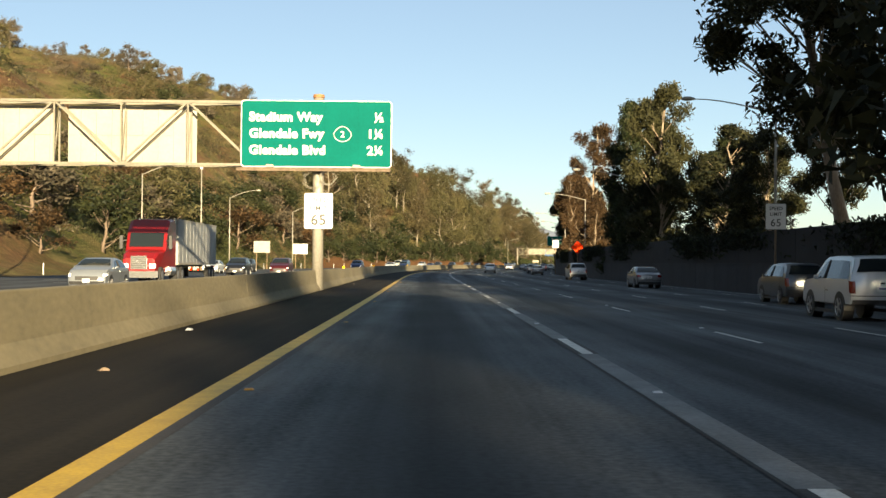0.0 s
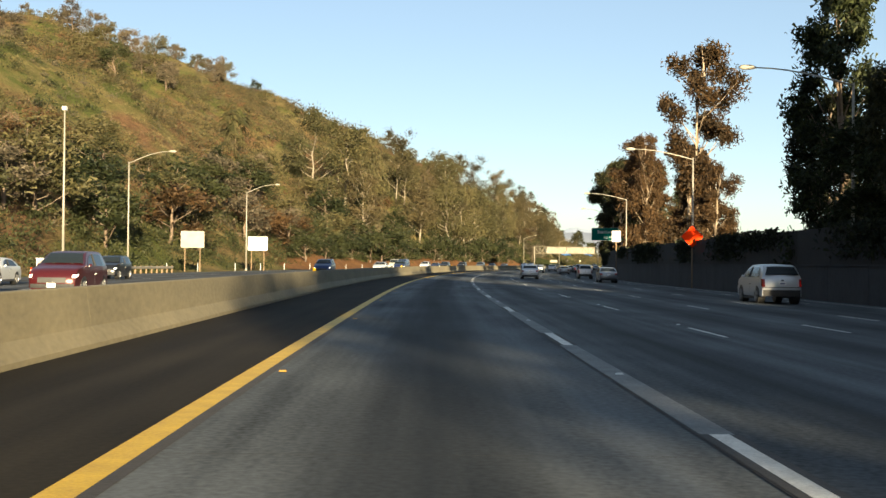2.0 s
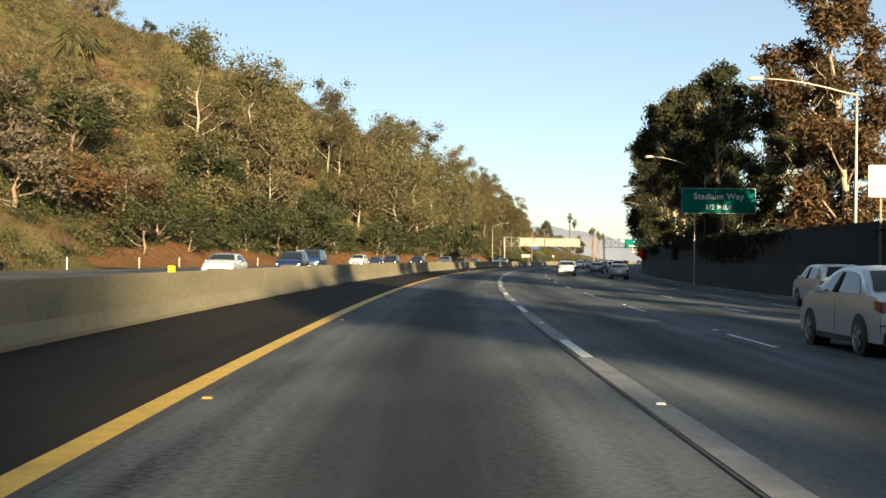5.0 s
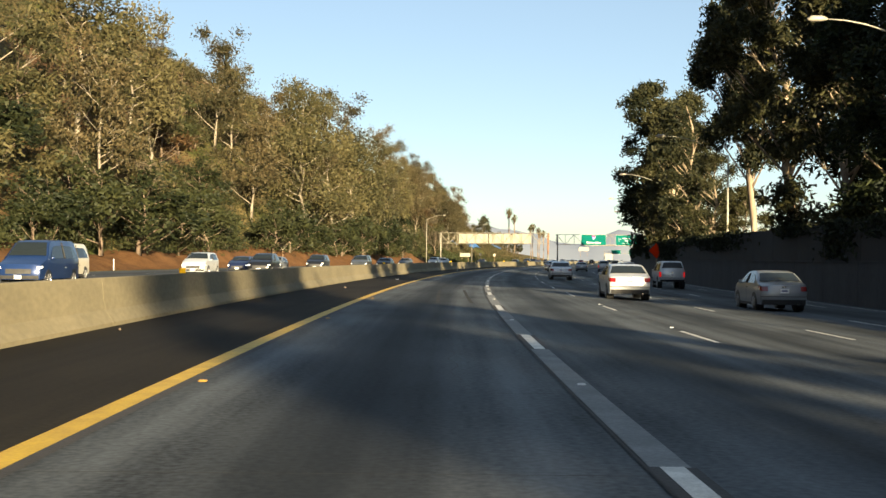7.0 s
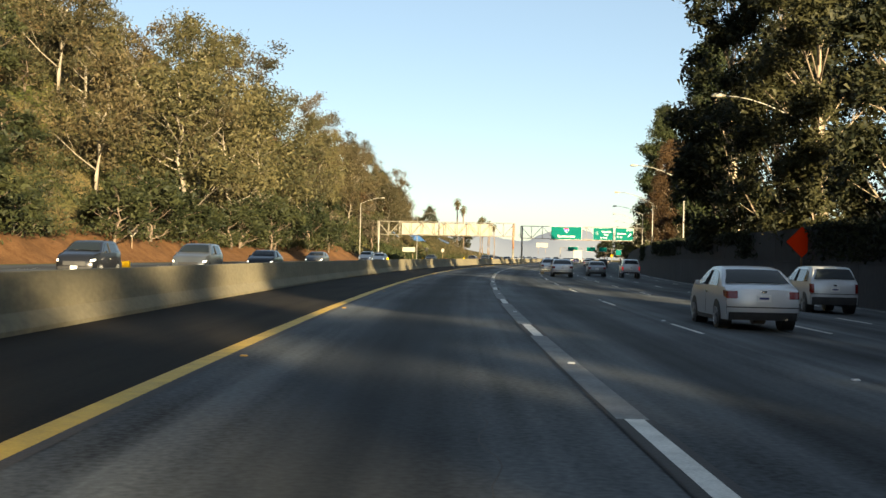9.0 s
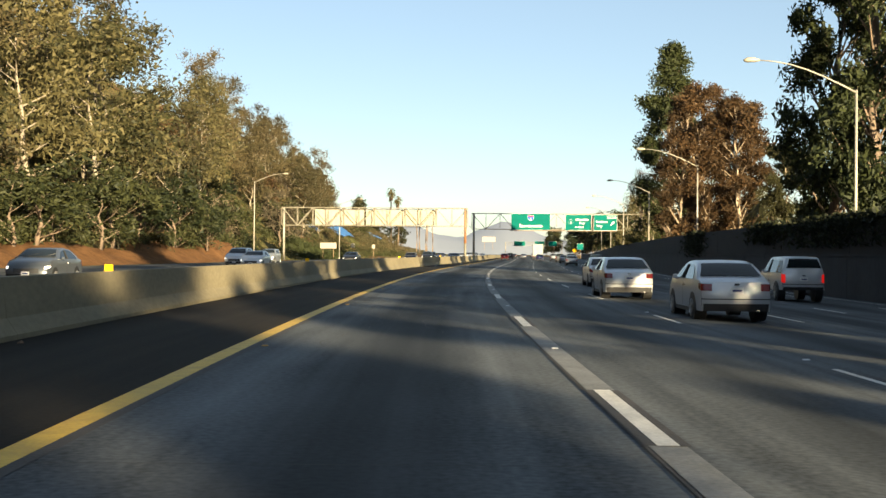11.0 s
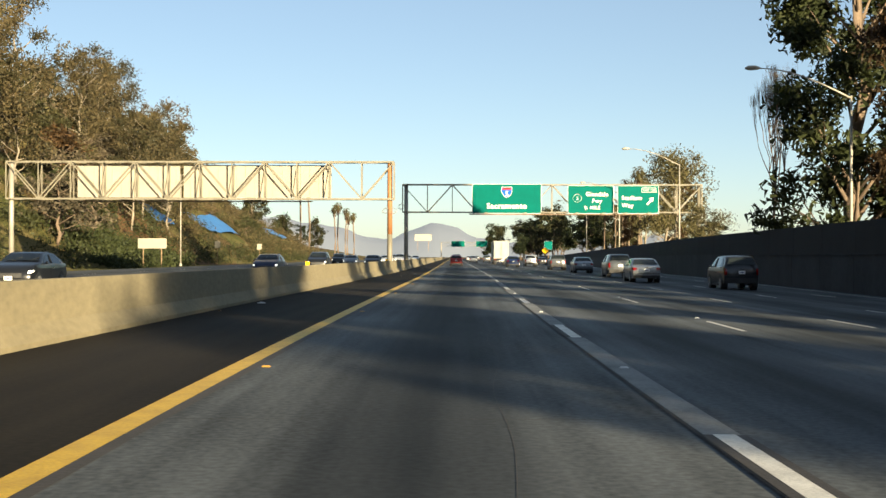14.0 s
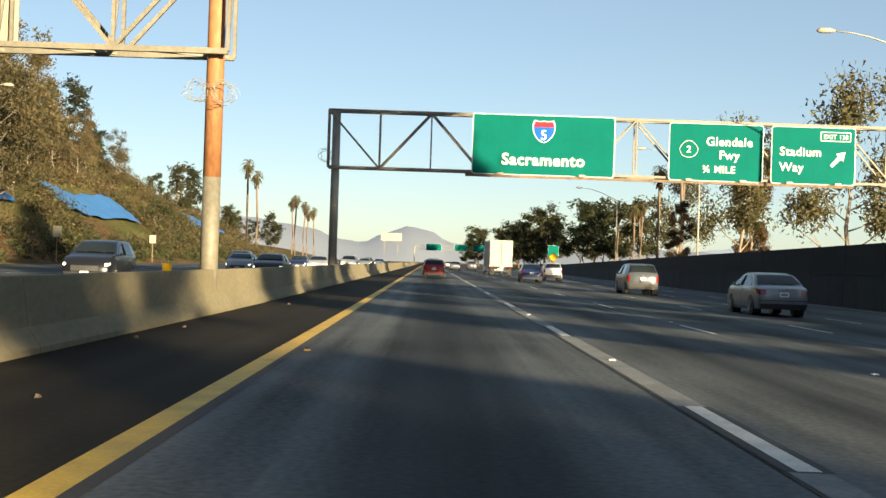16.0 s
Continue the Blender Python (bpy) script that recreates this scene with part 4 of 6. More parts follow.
opens = [make_gum("eucalyptus", 36 + k, 25, "leaf_green", "bark", "tall eucalyptus with open foot and clumped olive leaves", OPEN, 36, 56, 0.25, 0.36, (r1, 0.6)) for k, r1 in enumerate((1.2, -0.9))]
dries = [make_gum("eucalyptus", 21 + k, 25, "leaf_brown", "bark", DRY, pf, 38, 54, 0.25, 0.32, (r1, 1.5)) for k, (r1, pf) in enumerate(((1.6, THIN), (-0.8, COLUMN)))]
mixed = [make_gum("eucalyptus", 27, 25, "leaf_brown", "bark", "tall thin eucalyptus with sparse reddish brown leaves", THIN, 36, 56, 0.24, 0.34, (1.8, 1.0))]
darks = [make_gum("evergreen_tree", 31 + k, 25, "leaf_dark", "bark_dark", "dense dark evergreen tree with ragged outline", SPIRE, 46, 52, 0.26, 0.42, (0.3, 0.3), 0.2) for k in range(2)]
oaks = [make_tree("hillside_tree", 41 + k, 9, 3.4, lf, "bark_dark", lab, 30, 34, 0.37, 0.03, 12, 0.24, 1.45, (0.4, 0.2), 0.1, 0.85)
        for k, (lf, lab) in enumerate((("leaf_olive", "olive green tree on the hillside"), ("leaf_grey", "dry grey-brown tree on the hillside"), ("leaf_shrub", "dark green tree at the foot of the hill"),
                                      ("leaf_olive", "bushy olive green tree on the hillside"), ("leaf_grey", "thin dry tree on the hillside"), ("leaf_brown", "brown dry tree on the hillside")))]
# low-detail trees: seen far off, and added out of view to cast shade
far_and_shade_trees = [make_tree("distant_tree", 71 + k, 25, 5.2, lf, "bark_dark", "dark tree, in the distance and as an unseen shade caster", 46, 24, 0.8, 0.12, 14, 0.4, 2.2, (0.5, 0.3), 0.2) for k, lf in enumerate(("leaf_green", "leaf_dark"))]
tallh = [make_tree("hillside_tree", 51 + k, 20, 4.8, lf, "bark_white", lab, 60, 44, 0.37, 0.12, 16, 0.30, 2.1, (0.9, 0.4), 0.4)
         for k, (lf, lab) in enumerate((("leaf_mixed_hill", "tall olive eucalyptus with pale limbs above the road"), ("leaf_olive", "tall thin grey-green eucalyptus above the road")))]


def bare_tree(seed, h, label):
    r = rng_of(seed)
    t = thing("bare_tree", pose(0, 0, -900), label, "tree")
    wood, twig = Geo(), Geo()

    def grow(p, d, ln, rad, depth):
        e = p + d * ln
        g = wood if depth > 3 else twig
        g.tube([p, p.lerp(e, 0.5) + Vector((r.normal(), r.normal(), 0)) * ln * 0.07, e], [rad, rad * 0.82, rad * 0.62], 6 if depth > 3 else 3, False)
        if depth == 0:
            return
        for _ in range(3 if depth > 2 else 4):
            q = (Vector((d.x * 0.55, d.y * 0.55, d.z)) + Vector((r.normal() * 0.24, r.normal() * 0.24, 0.3 + r.normal() * 0.2))).normalized()
            grow(e, q, ln * r.uniform(0.6, 0.8), rad * 0.56, depth - 1)
    for k in range(3):
        grow(Vector((r.normal() * 0.6, r.normal() * 0.6, 0)), Vector((r.normal() * 0.06, r.normal() * 0.06, 1)).normalized(), h * 0.27, 0.15, 5)
    part("trunk", wood.mesh("trunk", fix=False), M["bark_dark"], t)
    part("crown", twig.mesh("crown", fix=False), M["bark_dark"], t, "leafless crown of fine twigs")
    return t


def palm(seed, h, label, fronds=34, rad=0.24, frond=1.9):
    r = rng_of(seed)
    t = thing("palm_tree", pose(0, 0, -900), label, "palm")
    part("trunk", Geo().tube([(0.25 * math.sin(k), 0.1 * k / 5, h * k / 5) for k in range(6)], [rad * (1.25 - 0.35 * k / 5) for k in range(6)], 8), M["bark_dark"], t, smooth=True)
    g = Geo()
    top = Vector((0.25 * math.sin(5), 0.1, h))
    for k in range(fronds):
        a, el = r.uniform(0, 2 * math.pi), r.uniform(-1.2, 1.2)
        o = Vector((math.cos(a) * math.cos(el), math.sin(a) * math.cos(el), math.sin(el)))
        sd = Vector((-math.sin(a), math.cos(a), 0))
        p0, p1, p2 = top, top + o * frond * 0.6, top + o * frond + Vector((0, 0, -0.35 * frond))
        for j in range(7):
            q = (j - 3) / 3
            tip = p2 + sd * q * frond * 0.55 + Vector((0, 0, -abs(q) * 0.25 * frond))
            g.poly([p1, p1 + sd * (q * 0.12 + 0.05) * frond, tip])
        g.bar(p0, p1, 0.05)
    part("crown", g.mesh("crown", fix=False), M["leaf_olive"], t)
    sk = Geo()
    for k in range(40):
        a = r.uniform(0, 2 * math.pi)
        z = r.uniform(0.3, 2.4)
        o = Vector((math.cos(a), math.sin(a), 0))
        sk.poly([top + o * 0.25 - Vector((0, 0, z)), top + o * 0.7 - Vector((0, 0, z + 1.2)) + Vector((-o.y, o.x, 0)) * 0.2, top + o * 0.5 - Vector((0, 0, z + 1.3))])
    part("dead_fronds", sk.mesh("dead_fronds", fix=False), M["leaf_brown"], t)
    return t


bare = bare_tree(61, 17, "bare winter tree with many fine twigs")
fan_palm = palm(62, 18, "tall fan palm with a skirt of dead fronds")
low_palm = palm(63, 6, "date palm with spreading fronds on the hillside", 50, 0.4, 3.6)

# eucalyptus row behind the sound wall, plus added unseen trees that shade the road
ROW = "trees behind the sound wall"
# up to s 54 nothing is in view; heights follow the road's shade
for s, u, h, pr, w in ((-150, 23, 13.5, far_and_shade_trees[0], 1.1), (-142.5, 24.5, 15, far_and_shade_trees[1], 1.1), (-135, 23, 15, far_and_shade_trees[0], 1.1), (-127.5, 24.5, 13.5, far_and_shade_trees[1], 1.1), (-120, 23, 14.5, far_and_shade_trees[0], 1.1), (-112.5,
                       24.5, 15, far_and_shade_trees[1], 1.1), (-105, 23, 14.5, far_and_shade_trees[0], 1.1), (-97.5, 24.5, 15, far_and_shade_trees[1], 1.1), (-90, 23, 15, far_and_shade_trees[0], 1.1), (-82.5, 24.5, 13.5, far_and_shade_trees[1], 1.1), (-75, 23, 21,
                       far_and_shade_trees[0], 0.95), (-69, 24.5, 19.5, far_and_shade_trees[1], 0.95), (-63, 23, 20.5, far_and_shade_trees[0], 0.95), (-57, 24.5, 14.5, far_and_shade_trees[1], 1.1), (-49.5, 23, 15, far_and_shade_trees[0], 1.1), (-42, 24.5, 13.5,
                       far_and_shade_trees[1], 1.1), (-34.5, 23, 13.5, far_and_shade_trees[0], 1.1), (-27, 24.5, 15, far_and_shade_trees[1], 1.1), (-19.5, 23, 14.5, far_and_shade_trees[0], 1.1), (-12, 24.5, 12.5, far_and_shade_trees[1], 0.95), (-6, 23, 11, far_and_shade_trees[0],
                       0.95), (0, 24.5, 11.5, far_and_shade_trees[1], 0.95), (8, 23, 26, far_and_shade_trees[0], 0.95), (14, 24.5, 26.5, far_and_shade_trees[1], 0.95), (18, 23, 25, far_and_shade_trees[0], 0.95), (24, 24.5, 25, far_and_shade_trees[1], 0.95), (30, 23, 26.5,
                       far_and_shade_trees[0], 0.95), (36, 24.5, 25, far_and_shade_trees[1], 0.95), (42, 23, 26.5, far_and_shade_trees[0], 0.95), (48, 24.5, 26, far_and_shade_trees[1], 0.95), (54, 23, 26.5, far_and_shade_trees[0], 0.95),
                       (64, 23, 25, highs[0], 1.1), (72, 24.5, 13, highs[1], 0.9), (82, 23, 11.8, gums[1], 1.35), (90, 25, 10.5, gums[2], 1.5), (97, 23.5, 13.5, gums[0], 1.45), (104, 25.5, 12.5, darks[1], 1.5),
                       (112, 26, 12, gums[2], 1.5), (119, 22.5, 20.5, gums[2], 1.0), (123, 24, 12, gums[1], 1.6), (133, 23.5, 13, darks[1], 1.5), (145, 23.5, 13, gums[0], 1.3), (127, 23, 20, gums[0], 0.8), (139, 22.5, 21.5, darks[0], 0.85),
                       (173, 22.5, 11, dries[1], 1.1), (189, 22.5, 25, mixed[0], 1.0), (194, 25, 14, dries[1], 1.0), (217, 22, 18.5, dries[0], 0.8), (262, 26, 21, dries[1], 1.3),
                       (269, 26.5, 13, gums[1], 1.2), (280, 27, 18.5, gums[0], 1.1), (290, 26.5, 19.5, gums[2], 1.1), (300, 23.5, 23, gums[1], 1.05), (311, 24, 22, darks[1], 1.2), (319, 23, 24, gums[0], 1.15), (330, 23, 25, highs[1], 1.1),
                       (344, 23, 26, highs[1], 0.85), (352, 23.5, 9, gums[1], 1.6), (365, 23, 13.5, opens[0], 1.2), (380, 23, 20, opens[1], 1.25), (394, 22.5, 22.5, opens[0], 1.2), (408, 22.5, 25.5, opens[1], 1.15), (421, 22, 28.5, gums[0], 1.2),
                       (467, 26.5, 29, darks[0], 0.85), (476, 26.5, 29, darks[1], 0.85), (491, 26.5, 10, gums[2], 1.3), (511, 26, 17, dries[1], 1.25),
                       (524, 26, 18.5, dries[0], 1.3), (534, 26, 9.5, dries[0], 1.3), (547, 26, 24, dries[0], 1.0), (563, 26.5, 25, dries[1], 0.9), (577, 26.5, 34, darks[0], 1.0)):
    put(pr, s, u, h / 25.0, head(s) if pr in highs + mixed else None, wide=w, group=ROW)
put(low_palm, 500, 27, 0.75, group=ROW)
put(bare, 583, 22.9, 1.1, wide=0.7, group=ROW)
put(bare, 372, 24, 0.45, group=ROW)
for s, u, k, pr, w in ((615, 24, 0.33, tallh[1], 1.2), (622, 26, 0.2, gums[1], 2.6), (630, 25, 0.16, gums[0], 3.0), (646, 27, 0.68, tallh[1], 0.9), (716, 38, 0.9, tallh[1], 1.1), (724, 41, 0.7, dries[0], 1.1), (735, 34, 0.4, dries[1], 1.1), (790, 46, 0.9, tallh[1], 1.0)):
    put(pr, s, u, k, wide=w, group=ROW)
for s, u, k in ((762, 40, 1.05), (770, 42, 1.0), (776, 39, 0.95), (830, 44, 0.75), (838, 47, 0.8), (846, 43, 0.72), (852, 49, 0.78), (930, -52, 1.2), (938, -56, 1.35), (1010, -46, 1.1), (1018, -50, 1.2), (1026, -44, 1.05), (1034, -53, 1.15), (1042, -48, 1.0)):
    put(fan_palm, s, u, k, group="palms in the distance")
for k in range(34):
    s = 880 + k * 9
    put(far_and_shade_trees[k % 2], s, 34 + random.uniform(-4, 26) - (s - 880) * 0.05, random.uniform(0.45, 0.75), wide=1.25, group="trees beyond the bend")
put(low_palm, 385, -81, 1.35)
for k in range(20):
    put(far_and_shade_trees[k % 2], 820 + k * 17 + random.uniform(-6, 6), -58 - random.uniform(0, 45), random.uniform(0.35, 0.6), wide=1.2, group="trees beyond the bend")

# hillside trees: dense at the foot, patchy above, a row along the ridge
HG = "trees on the hillside"
hr = rng_of(77)
for s in np.arange(40, 800, 10.0):
    for d0, d1, kinds in ((2, 12, oaks), (13, 26, oaks)):
        if hr.uniform() < (0.86 if s < 600 or (d0 > 10 and s < 700) else 0.18):
            d = hr.uniform(d0, d1)
            if 385 < s < 600 and hr.uniform() < 0.55:
                put(tallh[int(hr.randint(2))], s + hr.uniform(-4, 4), TOE - d, hr.uniform(0.85, 1.25), wide=hr.uniform(0.9, 1.3), group=HG)
            else:
                put(kinds[int(hr.choice([0, 1, 2, 2, 5, 2, 3] if d0 < 10 else [0, 1, 5, 3, 0, 2, 3]))], s + hr.uniform(-4, 4), TOE - d, hr.uniform(0.6, 1.05), wide=hr.uniform(1.15, 1.6), group=HG)
for k in range(130):
    s, d = hr.uniform(120, 800), hr.uniform(26, 112)
    p = at(s, TOE - d)
    if math.sin(p.x * 0.045 + 1) * math.sin(p.y * 0.038) > 0.35:
        continue
    put(oaks[int(hr.choice([0, 1, 3, 3, 4, 0, 2]))], s, TOE - d, hr.uniform(0.45, 1.0), wide=hr.uniform(1.0, 1.4), group=HG)
for s in np.arange(150, 760, 12.5):
    w = float(np.interp(s, [-350, 400, 570, 830, 1000], [118, 118, 128, 100, 75]))
    put(oaks[int(hr.choice([1, 4, 3, 0]))], s + hr.uniform(-5, 5), TOE - w + hr.uniform(-8, 10), hr.uniform(0.5, 1.0), group=HG)
for s, u, k in ((640, -52, 0.75), (650, -58, 0.8), (628, -56, 0.75), (655, -66, 0.9), (668, -70, 1.0), (690, -50, 0.8), (700, -48, 0.7), (676, -48, 0.75), (710, -51, 0.8), (720, -53, 0.95), (690, -60, 0.85), (735, -60, 0.75), (712, -58, 0.7), (738, -66, 0.85), (746, -70, 0.95), (752, -76, 0.9), (730, -72, 0.9), (722, -66, 0.9), (700, -62, 0.8), (690, -70, 1.0), (765, -78, 0.8), (775, -66, 0.6), (790, -64, 0.55), (806, -62, 0.45), (784, -72, 0.7), (800, -74, 0.6), (820, -66, 0.45), (758, -60, 0.5), (744, -59, 0.55), (772, -60, 0.4)):
    put(tallh[int(s) % 2], s, u, k, group=HG)

for s, u, k, i in ((648, -47, 0.75, 2), (656, -47.5, 0.8, 2), (652, -51, 0.8, 1), (661, -55, 0.9, 5), (672, -51, 0.7, 3), (684, -57, 0.7, 1), (664, -62, 1.0, 0), (700, -55, 0.7, 5), (676, -66, 0.9, 1), (694, -64, 0.8, 3)):
    put(oaks[i], s, u, k, wide=1.2, group=HG)

# dark green trees growing out of the cut bank
for s in np.arange(302, 592, 7.0):
    if hr.uniform() < 0.85:
        put(oaks[2], s + hr.uniform(-3, 3), -42.3 + hr.uniform(-2.0, 2.4), hr.uniform(0.55, 1.05), wide=hr.uniform(1.1, 1.5), z=1.4, group=HG)

for proto in gums + highs + opens + mixed + dries + darks + oaks + tallh + far_and_shade_trees + [bare, fan_palm, low_palm]:
    for o in [*proto.children_recursive, proto]:
        bpy.data.objects.remove(o)


# brush, ivy: uncountable
SHEETS = ((706, -50, 14, 6), (754, -49.5, 42, 5.5), (868, -54, 38, 6))   # blue sheets: s, u, width, depth


def brush(name, n, seed, srange, drange, per, rad, size, mat, label, power=1.0, lift=0.0, patch=0.0):
    """Leafy clumps strewn over the slope; patch gathers them in drifts."""
    r = rng_of(seed)
    s = r.uniform(*srange, n * 3 if patch else n)
    d = drange[0] + (drange[1] - drange[0]) * r.uniform(0, 1, len(s)) ** power
    if patch:
        keep = np.sin(s * 0.061 + seed + 1.7 * np.sin(d * 0.05)) * np.sin(d * 0.083 + seed * 2 + np.sin(s * 0.034)) > patch
        s, d = s[keep], d[keep]
        n = len(s)
    bare_ = np.ones(len(s), bool)
    for cs, cu, w, h in SHEETS:   # nothing grows through the plastic sheets
        bare_ &= ~((np.abs(s - cs) < w / 2 + rad) & (TOE - d < cu + rad + 2) & (TOE - d > cu - h - rad))
    s, d = s[bare_], d[bare_]
    n = len(s)
    u = TOE - d
    h = np.interp(s, S_ALL, H_ALL)
    x = np.interp(s, S_ALL, X_ALL) + u * np.cos(h)
    y = np.interp(s, S_ALL, Y_ALL) + u * np.sin(h)
    c = np.stack([x, y, np.maximum(hill(s, u, x, y), np.where((s > 310) & (s < 590), lift, -5)) + rad * 0.3], 1)
    me = leaf_mesh(name, clumps(c, rad * r.uniform(0.5, 1.5, n), per, seed + 1, 0.6), size, seed + 2, mat)
    tagged(new(name, me), label, "brush", kind="stuff")


brush("hillside_brush", 3800, 91, (40, 830), (10, 135), 26, 1.1, 0.24, M["grass"], "low dry and green brush covering the hillside")
brush("hillside_shrubs", 2000, 92, (40, 830), (7, 125), 80, 1.7, 0.21, M["leaf_olive"], "olive green shrubs covering the hillside")
brush("dry_shrubs", 1500, 93, (40, 830), (6, 130), 70, 1.6, 0.21, M["leaf_grey"], "grey-brown dry shrubs covering the hillside")
brush("rusty_scrub", 1200, 97, (60, 830), (8, 120), 80, 1.7, 0.21, M["leaf_rust"], "rusty brown scrub in patches on the hillside", patch=0.25)
brush("green_scrub", 900, 98, (60, 830), (8, 120), 90, 2.2, 0.22, M["leaf_shrub"], "dark green scrub in patches on the hillside", patch=0.3)
brush("hillside_thicket", 1300, 95, (330, 640), (10, 85), 100, 2.8, 0.25, M["leaf_mixed_hill"], "dense olive brown thicket on the hillside")
brush("roadside_shrubs", 1700, 94, (170, 850), (-1.5, 15), 90, 1.9, 0.21, M["leaf_shrub"], "dark green shrubs at the foot of the hill", 1.0, 2.4)
brush("brown_scrub", 900, 101, (690, 900), (2, 24), 100, 2.2, 0.22, M["leaf_mixed_hill"], "brown scrub covering the low cutting", 1.0)
brush("dark_thicket", 150, 99, (632, 668), (-4.5, 4), 110, 2.0, 0.22, M["leaf_dark"], "dark evergreen thicket beside the far shoulder")


def ivy(name, seed, spots, label):
    r = rng_of(seed)
    pts = []
    for s, ln, z0, z1 in spots:
        n = int(ln * (z1 - z0) * 55)
        ss, q = s + r.normal(size=n) * ln * 0.35, r.uniform(0, 1, n) ** 0.7
        for a, b in zip(ss, q):
            zt = min(z1, wall_top(a) + 0.15)
            pts.append(tuple(at(a, wall_u(a) + (0.02 if z0 + (zt - z0) * b > 1.45 else -0.06) - abs(r.normal()) * 0.06, z0 + (zt - z0) * b)))
    tagged(new(name, leaf_mesh(name, np.array(pts), 0.16, seed + 1, M["ivy"], 0.8)), label, "ivy", kind="stuff")


ir = rng_of(5)
ivy("wall_ivy", 96, [(s + ir.uniform(-9, 9), ir.uniform(4, 16), ir.uniform(1.3, 2.9), 3.65) for s in np.arange(55, 505, 15.0)], "dark ivy hanging over the sound wall")


# ---- distance: ridges with the haze put into colour and a faint glow ----
def ridge(name, dist, spans, colour, label, seed):
    r = rng_of(seed)
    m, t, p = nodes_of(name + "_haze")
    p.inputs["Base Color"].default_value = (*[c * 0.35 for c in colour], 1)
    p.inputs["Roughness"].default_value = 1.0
    # haze painted as an even pale glow; the ridges are no light source
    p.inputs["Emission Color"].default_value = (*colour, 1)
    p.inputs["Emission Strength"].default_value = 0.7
    b = np.arange(-70, 71, 0.4)
    el = np.interp(b, [x for x, _ in spans], [y for _, y in spans])
    for f, a in ((0.9, 0.10), (2.3, 0.06), (5.1, 0.035)):
        el = el + a * np.sin(b * f + r.uniform(0, 6))
    g = Geo()
    for x, e in zip(b, el):
        d = radians(x)
        for k, z in ((1.0, -30), (1.03, dist * math.tan(radians(max(e, 0.05))) * 0.6), (1.08, dist * math.tan(radians(max(e, 0.05))))):
            g.v.append((math.sin(d) * dist * k, 300 + math.cos(d) * dist * k, z))
    for i in range(len(b) - 1):
        for k in range(2):
            g.f.append((i * 3 + k, i * 3 + 3 + k, i * 3 + 4 + k, i * 3 + 1 + k))
    me = g.mesh(name, True)
    me.materials.append(m)
    tagged(new(name, me), label, "mountains", kind="structure")


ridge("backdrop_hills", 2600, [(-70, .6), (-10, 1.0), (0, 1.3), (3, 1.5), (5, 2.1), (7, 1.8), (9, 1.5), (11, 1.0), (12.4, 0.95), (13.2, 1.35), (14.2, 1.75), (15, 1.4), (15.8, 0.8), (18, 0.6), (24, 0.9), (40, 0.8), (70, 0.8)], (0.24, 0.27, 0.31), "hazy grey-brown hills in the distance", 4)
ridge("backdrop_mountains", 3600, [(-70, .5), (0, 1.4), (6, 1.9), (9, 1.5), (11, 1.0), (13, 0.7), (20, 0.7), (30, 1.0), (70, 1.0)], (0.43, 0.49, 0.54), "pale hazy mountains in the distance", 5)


# ---- blue slope sheets on the cutting near the end ----
def tarp(s, u, w, h, label):
    p0 = at(s, u)
    g = Geo()
    r = rng_of(int(s))
    for i in range(13):
        for k in range(7):
            uu = u - (k / 6) * h
            q = at(s + (i / 12 - 0.5) * w, uu, ground_z(s + (i / 12 - 0.5) * w, uu) + 0.7 + 0.12 * r.normal())
            g.v.append(tuple(q))
    for i in range(12):
        for k in range(6):
            g.f.append((i * 7 + k, i * 7 + k + 1, i * 7 + 8 + k, i * 7 + 7 + k))
    ob = new("slope_sheet", g.mesh("slope_sheet", True))
    ob.data.materials.append(M["tarp"])
    tagged(ob, label, "tarpaulin", group="blue sheets on the slope")


M["tarp"] = surf("blue_plastic_sheet", (0.02, 0.10, 0.30), (0.05, 0.19, 0.45), 0.7, 0.45, 0.4)
for s, u, w, h in SHEETS:
    tarp(s, u, w, h, "wrinkled blue plastic sheet covering the bare slope")

# ---- scraps on the shoulder ----
sr = rng_of(8)
